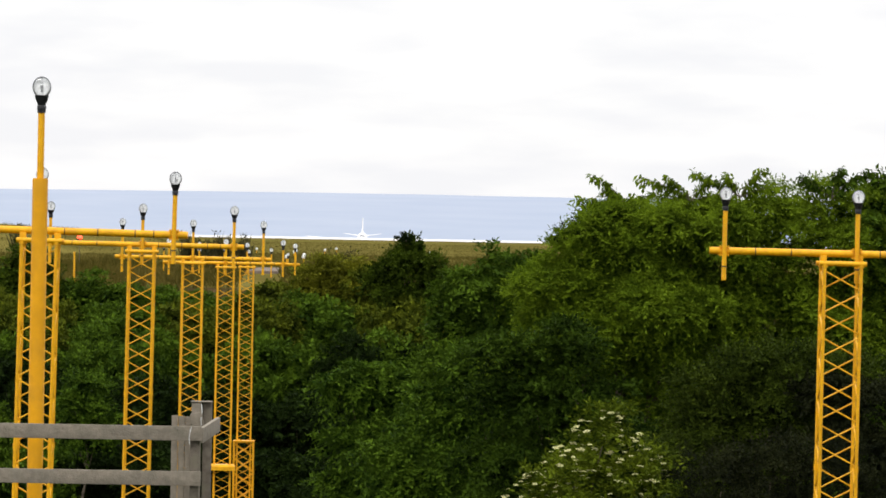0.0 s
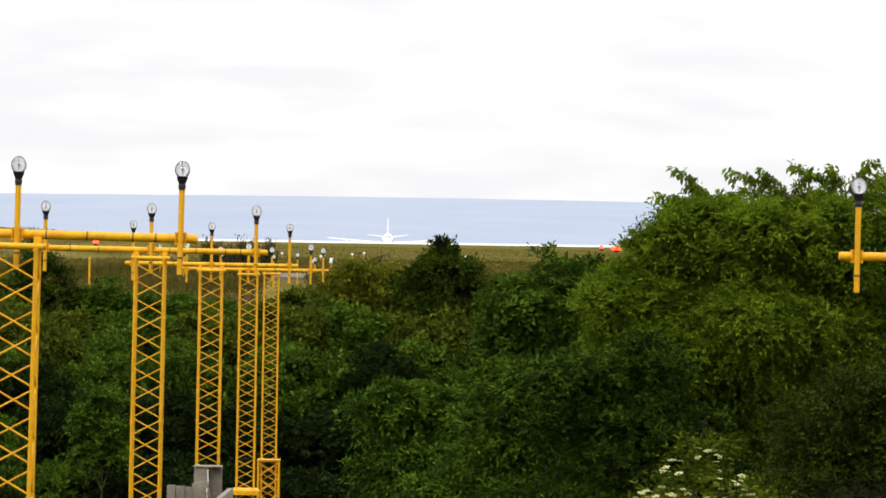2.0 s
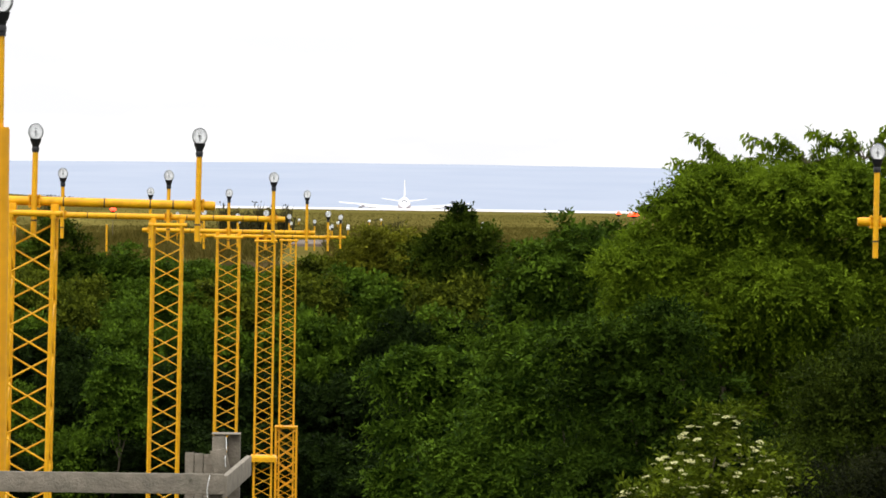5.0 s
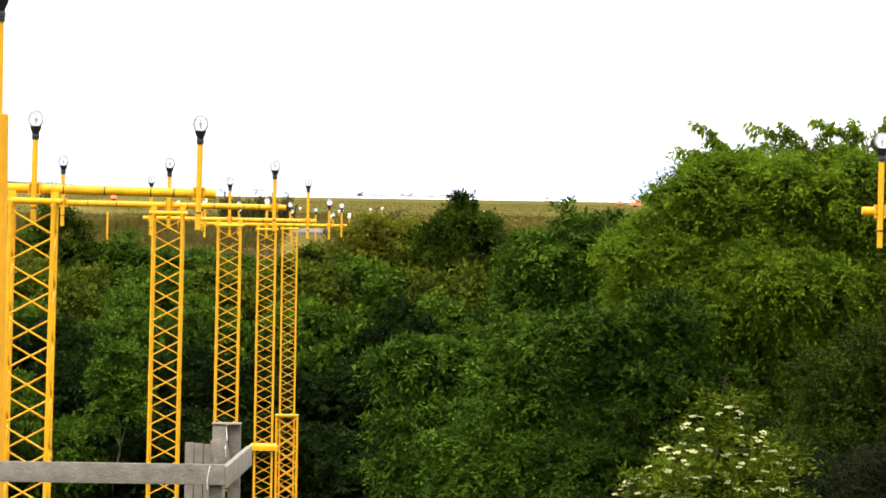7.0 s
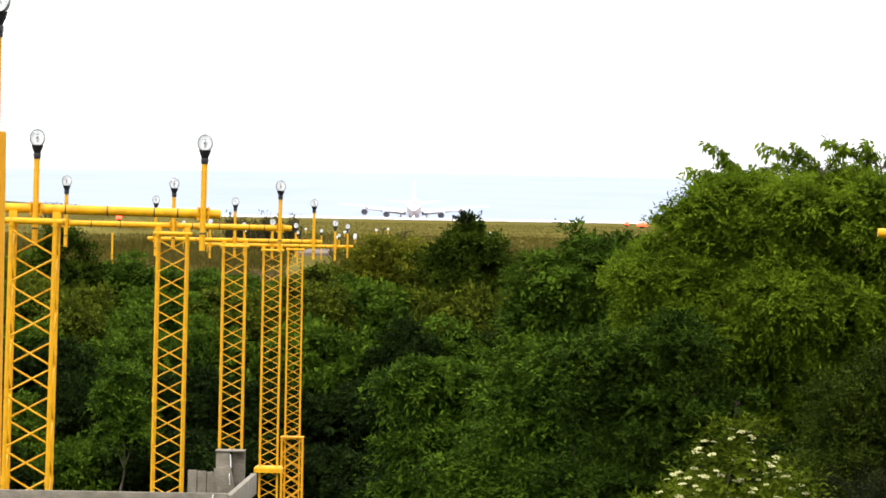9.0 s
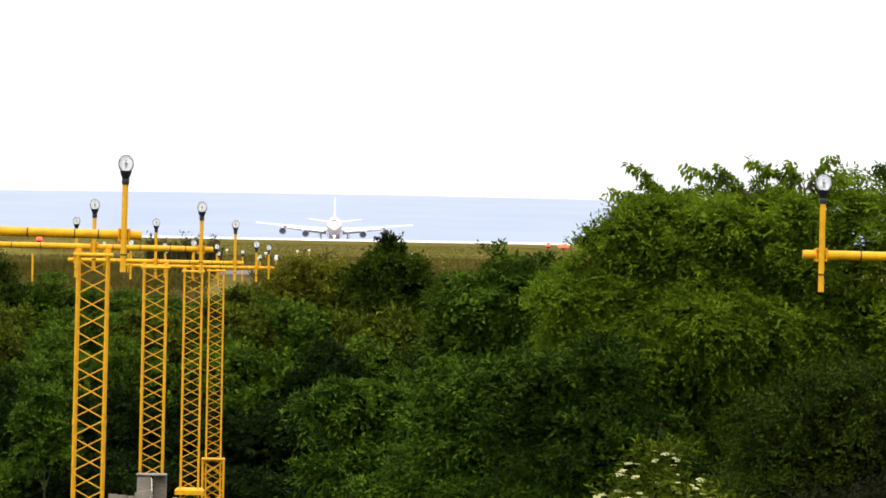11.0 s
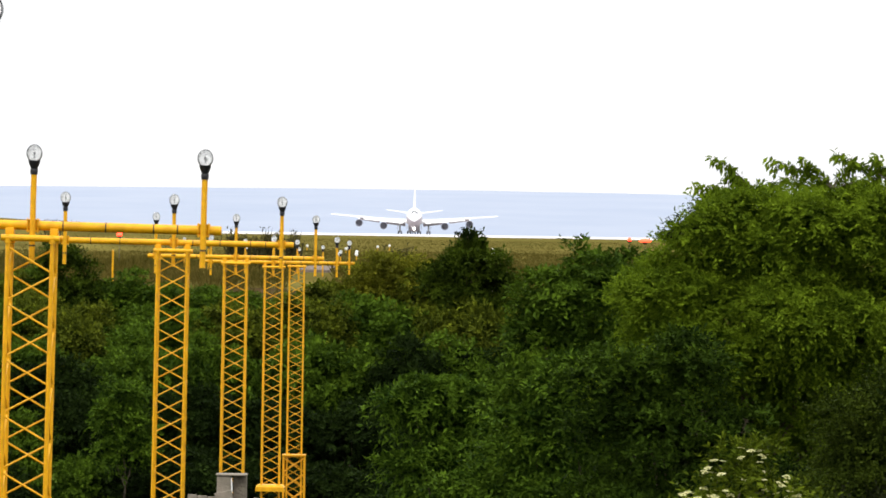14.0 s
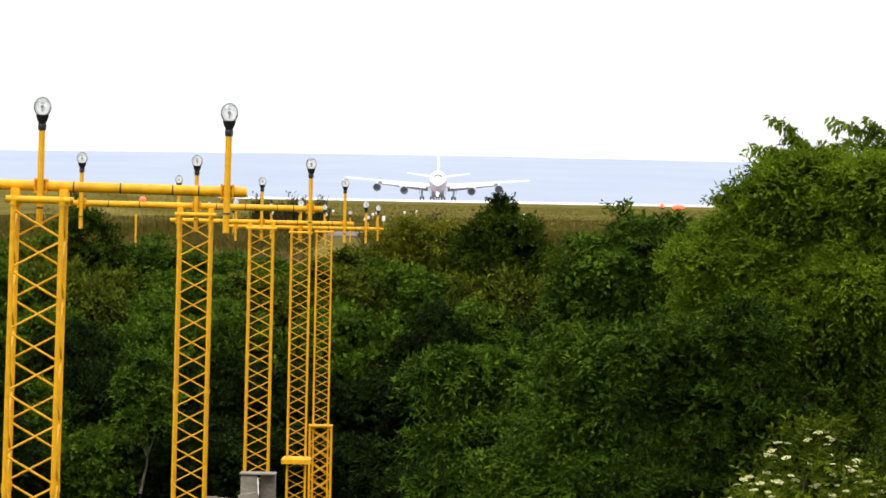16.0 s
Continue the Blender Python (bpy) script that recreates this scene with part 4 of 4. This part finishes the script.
arching_shoots(9.4, 73.8, 2.95, ((-0.6, 0.45, 0.9), (0.2, 0.65, 0.9), (0.7, 0.6, 0.9)), 74, LEAF_BANK, "loose leafy shoots on a tall tree")
arching_shoots(11.2, 73.8, 3.3, ((-0.4, 0.75, 1.0), (0.3, 0.95, 1.1)), 75, LEAF_BANK, "loose leafy shoots on a tall tree")
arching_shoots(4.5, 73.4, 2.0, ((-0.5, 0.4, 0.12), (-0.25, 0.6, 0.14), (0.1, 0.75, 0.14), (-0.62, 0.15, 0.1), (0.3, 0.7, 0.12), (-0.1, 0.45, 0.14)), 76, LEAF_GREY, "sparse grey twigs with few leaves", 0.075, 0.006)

arching_shoots(2.15, 203.3, 1.9, ((-0.5, 0.3, 0.35), (-0.1, 0.5, 0.4), (0.25, 0.4, 0.4)), 77, LEAF_DEEP, "short upright shoots on a dark bush", 0.2)

# scrub and a flowering elder low on the near slope
plant("scrub", 6.9, 66.0, [(-0.2, 0, 5.4, 0.8, 0.8, 0.6), (0.7, 0, 5.6, 0.9, 0.8, 0.7), (1.7, 0, 5.5, 0.9, 0.8, 0.7), (-0.7, 0, 4.6, 0.8, 0.8, 0.6), (0.5, -0.2, 4.6, 1.1, 0.9, 0.7), (1.8, 0, 4.4, 1.1, 0.9, 0.8), (0.2, 0, 3.8, 1.2, 0.9, 0.7)],
      8500, LEAF_SCRUB, "fine-leaved green scrub thicket below the trees", "shrub", trunk=0.1, seed=81, leaf=0.075, slim=0.45, per=8, spray=0.34, droop=0.2, ragged=0.24)
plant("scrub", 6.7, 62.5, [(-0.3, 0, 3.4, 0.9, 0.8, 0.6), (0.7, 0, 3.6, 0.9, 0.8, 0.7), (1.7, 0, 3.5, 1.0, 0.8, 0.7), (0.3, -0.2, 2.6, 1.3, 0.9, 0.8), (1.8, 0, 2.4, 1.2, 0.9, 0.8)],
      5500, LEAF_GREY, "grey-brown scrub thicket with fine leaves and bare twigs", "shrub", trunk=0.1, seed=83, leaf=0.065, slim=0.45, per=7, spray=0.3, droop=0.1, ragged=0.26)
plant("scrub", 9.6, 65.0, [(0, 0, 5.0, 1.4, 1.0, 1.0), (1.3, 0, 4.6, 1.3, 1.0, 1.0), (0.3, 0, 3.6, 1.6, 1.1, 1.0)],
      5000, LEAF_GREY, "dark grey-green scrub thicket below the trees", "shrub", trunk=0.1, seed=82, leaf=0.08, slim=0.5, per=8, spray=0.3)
ELDER_LOBES = [(0.5, 0, 4.2, 0.6, 0.6, 0.55), (0.0, 0, 3.7, 0.6, 0.6, 0.5), (0.95, 0, 3.6, 0.6, 0.6, 0.6), (-0.6, 0, 3.2, 0.6, 0.6, 0.5), (0.4, -0.1, 3.1, 0.9, 0.8, 0.7), (-1.1, 0, 2.6, 0.7, 0.6, 0.5), (1.1, 0, 2.6, 0.7, 0.7, 0.7), (-0.2, 0, 2.3, 1.2, 0.8, 0.7)]
elder = plant("elder_bush", 3.95, 62.0, ELDER_LOBES, 1700, LEAF_ELDER, "elder bush covered in flat cream flower heads", "bush", trunk=0.07, seed=91, leaf=0.11, slim=0.42, per=7, spray=0.3, droop=0.35)


def umbel_mesh(seed):
    """A flat, slightly domed head of many small florets."""
    g = np.random.default_rng(seed)
    n = 60
    r, a = 0.085 * np.sqrt(g.random(n)), 6.283 * g.random(n)
    base = np.stack([r * np.cos(a), r * np.sin(a), 0.03 - 3.2 * r * r + 0.006 * g.normal(size=n)], 1)
    ax = unit(np.stack([np.cos(6.28 * g.random(n)), np.sin(6.28 * g.random(n)), 0.1 * g.normal(size=n)], 1))
    ln = np.full(n, 0.035)
    v, f = leaves(base, ax, np.tile([0, 0, 1.0], (n, 1)), ln, ln * 0.9)
    return mesh_of("flower_head", v, f, PETAL)


UMBELS = [umbel_mesh(s) for s in (1, 2, 3)]
flower_rnd = random.Random(17)
for i in range(290):
    lobe = ELDER_LOBES[flower_rnd.randrange(len(ELDER_LOBES))]
    w, up = flower_rnd.uniform(0, 6.283), flower_rnd.uniform(0.05, 1.0)
    flat = math.sqrt(1 - up * up)
    at = (lobe[0] + 1.06 * lobe[3] * flat * math.cos(w), lobe[1] + 1.06 * lobe[4] * flat * math.sin(w), lobe[2] + 1.1 * lobe[5] * up)
    head = part("flower_head", UMBELS[i % 3], PETAL, elder, "")
    head.matrix_basis = pose(*at, flower_rnd.uniform(-4, 24), flower_rnd.uniform(-16, 16), flower_rnd.uniform(-40, 40)) @ Matrix.Scale(flower_rnd.uniform(0.36, 0.7), 4)


# meadow grass along the top of the bank and tall weeds against the sky
def blades(name, count, x0, x1, y0, y1, h0, h1, wide, mat, label, seed):
    g = np.random.default_rng(seed)
    x, y = x0 + (x1 - x0) * g.random(count), y0 + (y1 - y0) * g.random(count) ** 1.6
    keep = ~((x > -14.5) & (x < -4.2) & (y < 219) & (y > 205) & (g.random(count) < 0.6)) & ~((x > -6.4) & (x < -4.3) & (y > 207) & (y < 258))
    x, y = x[keep], y[keep]
    count = len(x)
    z = np.array([ground_z(a, b) for a, b in zip(x, y)])
    h = (h0 + (h1 - h0) * g.random(count)) * (0.7 + 0.5 * np.array([noise.noise((a * 0.25, b * 0.12, 5)) for a, b in zip(x, y)]))
    ax = unit(np.stack([0.45 * g.normal(size=count), 0.35 * g.normal(size=count), np.ones(count)], 1))
    v, f = leaves(np.stack([x, y, z - 0.03], 1), ax, unit(g.normal(size=(count, 3)) * np.array([1, 1, 0.1])), h, np.full(count, wide))
    return tagged(new(name, mesh_of(name, v, f, mat)), label, "grass", kind="stuff")


blades("meadow_grass", 36000, -26, 22, 209, 245, 0.35, 1.0, 0.09, GRASS, "tall dry yellow-green meadow grass along the bank top", 101)
blades("far_meadow_grass", 60000, -34, 30, 245, 420, 0.15, 0.4, 0.05, GRASS, "dry meadow grass across the airfield", 102)
blades("distant_meadow_grass", 50000, -80, 80, 420, 900, 0.08, 0.22, 0.12, GRASS, "pale dry meadow grass far across the airfield", 104)
blades("bank_grass", 6000, -22, 10, 180, 212, 0.3, 0.8, 0.07, LEAF_OLIVE, "rough green grass between embankment shrubs", 103)


def weed_clump(x, y, tall, wide, seed):
    w = thing("weed_clump", pose(x, y, ground_z(x, y)), "tall upright weed stems standing above meadow grass", "weeds", "weed clumps")
    g = np.random.default_rng(seed)
    n = 44
    b = np.stack([wide * g.normal(size=n), 0.2 * g.normal(size=n), np.zeros(n)], 1)
    ax = unit(np.stack([0.12 * g.normal(size=n), 0.1 * g.normal(size=n), np.ones(n)], 1))
    ln = tall * (0.55 + 0.45 * g.random(n))
    v, f = leaves(b, ax, unit(g.normal(size=(n, 3))), ln, np.full(n, 0.06))
    part("stalk_tuft", mesh_of("stalk_tuft", v, f, WEED), WEED, w)
    m = 260
    i = g.integers(0, n, m)
    s = 0.35 + 0.65 * g.random(m)
    v, f = leaves(b[i] + ax[i] * (ln[i] * s)[:, None], unit(g.normal(size=(m, 3)) + np.array([0, 0, 0.8])), unit(g.normal(size=(m, 3))), np.full(m, 0.2), np.full(m, 0.07))
    part("foliage", mesh_of("foliage", v, f, WEED), WEED, w)


for wx, wy, wt, ww in ((-9.6, 231, 2.3, 0.10), (-8.4, 232, 1.9, 0.2), (-7.6, 229, 2.35, 0.15), (-6.45, 230, 2.3, 0.14), (-9.0, 229, 2.0, 0.12), (-0.95, 226, 1.75, 0.3), (-18.5, 228, 2.6, 0.05)):
    weed_clump(wx, wy, wt, ww, int(100 + wx * 3))


# ---- the four-engined airliner rolling out along the runway ----
def arc_skin(stations, a0, a1, n=18):
    """An open skin over stations (y, z, half width, half height), between two angles from the top."""
    s = Shape()
    for y, z, w, h in stations:
        for i in range(n + 1):
            a = radians(a0 + (a1 - a0) * i / n)
            s.v.append(Vector((w * math.sin(a), y, z + h * math.cos(a))))
    for r in range(len(stations) - 1):
        for i in range(n):
            o = r * (n + 1) + i
            s.f.append((o, o + 1, o + n + 2, o + n + 1))
    return s


def wing_skin(root, tip, crank=None, thick=0.12):
    """A lifting surface between sections (x, leading y, z, chord)."""
    rings = []
    for x, y, z, c in (root, crank, tip) if crank else (root, tip):
        t = thick * c / 2
        rings.append([(x, y, z), (x, y + 0.06 * c, z + 0.7 * t), (x, y + 0.3 * c, z + t), (x, y + 0.7 * c, z + 0.6 * t), (x, y + c, z),
                      (x, y + 0.7 * c, z - 0.35 * t), (x, y + 0.3 * c, z - 0.75 * t), (x, y + 0.06 * c, z - 0.6 * t)])
    return Shape().slab(rings)


airliner = thing("airliner", pose(-1.9, 1985, 3.0), "white four-engined wide-body airliner with a grey belly on its landing roll", "aircraft")
BODY = [(-32, 4.9, 0.047, 0.047), (-31.5, 5, 0.698, 0.744), (-30.3, 5.25, 1.395, 1.581), (-28.5, 5.6, 2.093, 2.418), (-26, 6, 2.651, 3.348), (-23, 6.3, 2.929, 3.813),
        (-18, 6.3, 3.022, 3.86), (-12, 6.15, 3.022, 3.674), (-7, 5.8, 3.022, 3.162), (0, 5.7, 3.022, 3.022), (14, 5.7, 3.022, 3.022), (22, 6.1, 2.697, 2.697),
        (30, 6.8, 1.767, 1.86), (36, 7.4, 0.837, 0.93), (38.2, 7.7, 0.233, 0.279)]
part("fuselage", arc_skin(BODY, -80, 80, 28), AIR_WHITE, airliner, "white upper fuselage")
part("belly", arc_skin(BODY, 80, 280, 24), AIR_BELLY, airliner, "dark grey belly")
part("wing_box_fairing", Shape().lathe([(-10, 0.3), (-8, 1.5), (-3, 2.3), (6, 2.3), (11, 1.5), (14, 0.3)], "Y", 20, at=(0, 0, 3.2)), AIR_BELLY, airliner)
glass = part("cockpit_windows", arc_skin([(-29.35, 7.0, 1.30, 1.45), (-28.7, 7.15, 1.62, 1.78)], -62, 62, 18), AIR_GLASS, airliner, "dark cockpit windows")
part("upper_deck_windows", arc_skin([(-22.0, 8.6, 2.32, 1.2), (-21.6, 8.6, 2.34, 1.22)], 60, 75, 3), AIR_GLASS, airliner)
for sx in (-1, 1):
    part("wing", wing_skin((sx * 2.6, -9.5, 4.9, 14.2), (sx * 32.2, 13.2, 7.5, 3.9), (sx * 12.0, -2.4, 5.65, 9.2), 0.125), AIR_WHITE, airliner, "long swept white wing")
    part("leading_flap", Shape().slab([[(sx * 4.2, -9.2, 4.75), (sx * 4.2, -9.9, 4.15), (sx * 4.2, -9.7, 4.1), (sx * 4.2, -8.9, 4.65)], [(sx * 19.5, 2.9, 6.2), (sx * 19.5, 2.35, 5.6), (sx * 19.5, 2.5, 5.55), (sx * 19.5, 3.1, 6.1)]]), AIR_WHITE, airliner, "lowered leading-edge flap")
    part("flap", Shape().slab([[(sx * 3.4, 4.6, 4.75), (sx * 3.4, 8.3, 3.1), (sx * 3.4, 8.4, 3.3), (sx * 3.4, 4.6, 5.05)], [(sx * 11.0, 5.8, 5.4), (sx * 11.0, 9.1, 4.0), (sx * 11.0, 9.2, 4.15), (sx * 11.0, 5.8, 5.6)]]), AIR_BELLY, airliner, "lowered trailing-edge flap")
    part("flap", Shape().slab([[(sx * 13.4, 6.6, 5.6), (sx * 13.4, 9.4, 4.4), (sx * 13.4, 9.5, 4.55), (sx * 13.4, 6.6, 5.8)], [(sx * 21.5, 10.6, 6.3), (sx * 21.5, 12.6, 5.5), (sx * 21.5, 12.7, 5.65), (sx * 21.5, 10.6, 6.5)]]), AIR_BELLY, airliner, "lowered trailing-edge flap")
    for fx, fy, fz in ((6.0, 6.2, 4.1), (9.6, 7.0, 4.6), (15.6, 9.2, 5.1), (19.2, 11.0, 5.5)):
        part("flap_fairing", Shape().lathe([(-3.4, 0.1), (-2, 0.42), (0.5, 0.48), (2.6, 0.1)], "Y", 10, at=(sx * fx, fy, fz)), AIR_BELLY, airliner)
    for ex, ey, ez, wz in ((11.7, -6.4, 3.3, 5.3), (21.2, 0.6, 4.2, 6.15)):
        nacelle = part("engine", Shape().lathe([(-0.1, 1.18), (-0.35, 1.28), (-0.1, 1.38), (1.2, 1.45), (3.2, 1.35), (4.4, 1.05), (5.6, 0.6)], "Y", 24, at=(sx * ex, ey, ez), caps=False), AIR_NACELLE, airliner, "blue-grey engine nacelle")
        part("intake", Shape().lathe([(-0.2, 1.2), (0.6, 1.14), (0.75, 0.4), (0.35, 0.05)], "Y", 20, at=(sx * ex, ey, ez), caps=False), AIR_DARK, nacelle, "dark fan intake")
        part("exhaust_cone", Shape().lathe([(4.6, 0.7), (6.2, 0.45), (7.0, 0.08)], "Y", 14, at=(sx * ex, ey, ez)), AIR_DARK, nacelle)
        part("pylon", Shape().slab([[(sx * ex - 0.2, ey + 1.0, ez + 1.2), (sx * ex + 0.2, ey + 1.0, ez + 1.2), (sx * ex + 0.2, ey + 6, ez + 0.8), (sx * ex - 0.2, ey + 6, ez + 0.8)],
                                    [(sx * ex - 0.2, ey + 3.2, wz + 0.3), (sx * ex + 0.2, ey + 3.2, wz + 0.3), (sx * ex + 0.2, ey + 8, wz + 0.3), (sx * ex - 0.2, ey + 8, wz + 0.3)]]), AIR_WHITE, nacelle)
    part("tailplane", wing_skin((sx * 0.8, 26.0, 8.1, 8.4), (sx * 11.1, 34.6, 9.6, 2.6), thick=0.1), AIR_WHITE, airliner, "white tailplane")
    for gx, gy in ((1.9, 3.6), (5.5, 0.6)):
        leg = part("main_gear", Shape().tube((sx * gx, gy, 0.8), (sx * gx, gy, 4.6), 0.32, n=10).box((sx * gx - 0.25, gy - 1.1, 0.55), (sx * gx + 0.25, gy + 1.1, 0.85)), STEEL, airliner)
        for wy in (-0.75, 0.75):
            for wx in (-0.55, 0.55):
                part("wheel", Shape().lathe([(-0.22, 0.42), (-0.2, 0.6), (-0.1, 0.66), (0.1, 0.66), (0.2, 0.6), (0.22, 0.42)], "X", 18, at=(sx * gx + wx, gy + wy, 0.66)), TYRE, leg, "black tyre")
        part("gear_door", Shape().box((sx * (gx + 0.9) - 0.06, gy - 1.4, 1.9), (sx * (gx + 0.9) + 0.06, gy + 1.4, 4.2)), AIR_BELLY, leg)
fin_rings = []
for z, y, c in ((8.6, 23.5, 12.0), (12.5, 27.8, 8.8), (18.7, 34.2, 4.6)):
    t = 0.05 * c
    fin_rings.append([(0, y, z), (t, y + 0.3 * c, z), (t * 0.6, y + 0.7 * c, z), (0, y + c, z), (-t * 0.6, y + 0.7 * c, z), (-t, y + 0.3 * c, z)])
part("fin", Shape().slab(fin_rings), AIR_WHITE, airliner, "tall white tail fin")
nose_gear = part("nose_gear", Shape().tube((0, -24.2, 0.6), (0, -24.0, 3.4), 0.16, n=10), STEEL, airliner)
for wx in (-0.45, 0.45):
    part("wheel", Shape().lathe([(-0.2, 0.4), (-0.18, 0.55), (-0.1, 0.6), (0.1, 0.6), (0.18, 0.55), (0.2, 0.4)], "X", 18, at=(wx, -24.2, 0.6)), TYRE, nose_gear, "black tyre")
for sx in (-1, 1):
    part("gear_door", Shape().box((sx * 0.75 - 0.04, -26.0, 1.5), (sx * 0.75 + 0.04, -22.5, 3.0)), AIR_WHITE, nose_gear)
# upper light disc oversized, its extra width stands for glare
part("taxi_light", Shape().lathe([(-0.06, 0.46), (0.0, 0.44), (0.12, 0.2)], "Y", 14, at=(0, -24.6, 2.45)), WHITE_GLOW, nose_gear, "glowing taxi light")
part("taxi_light", Shape().lathe([(-0.06, 0.26), (0.0, 0.24), (0.12, 0.1)], "Y", 14, at=(0, -24.6, 1.75)), WHITE_GLOW, nose_gear, "glowing taxi light")


# ---- what moves ----
ROLL_OUT = [(0.0, -3.6, 2548), (1.5, -3.6, 2430), (2.5, -3.7, 2358), (3.5, -3.8, 2290), (5.0, -3.4, 2180), (7.0, -2.6, 2030), (9.0, -1.9, 1925),
            (10.0, -2.0, 1872), (11.2, -2.0, 1832), (12.5, -2.0, 1794), (14.0, -2.0, 1722), (15.0, -2.1, 1662), (15.5, -2.3, 1622), (16.0, -2.6, 1566)]


def motions():
    walk(airliner, [(t, pose(x, y, ground_z(x, y) + 0.1)) for t, x, y in ROLL_OUT])


motions()
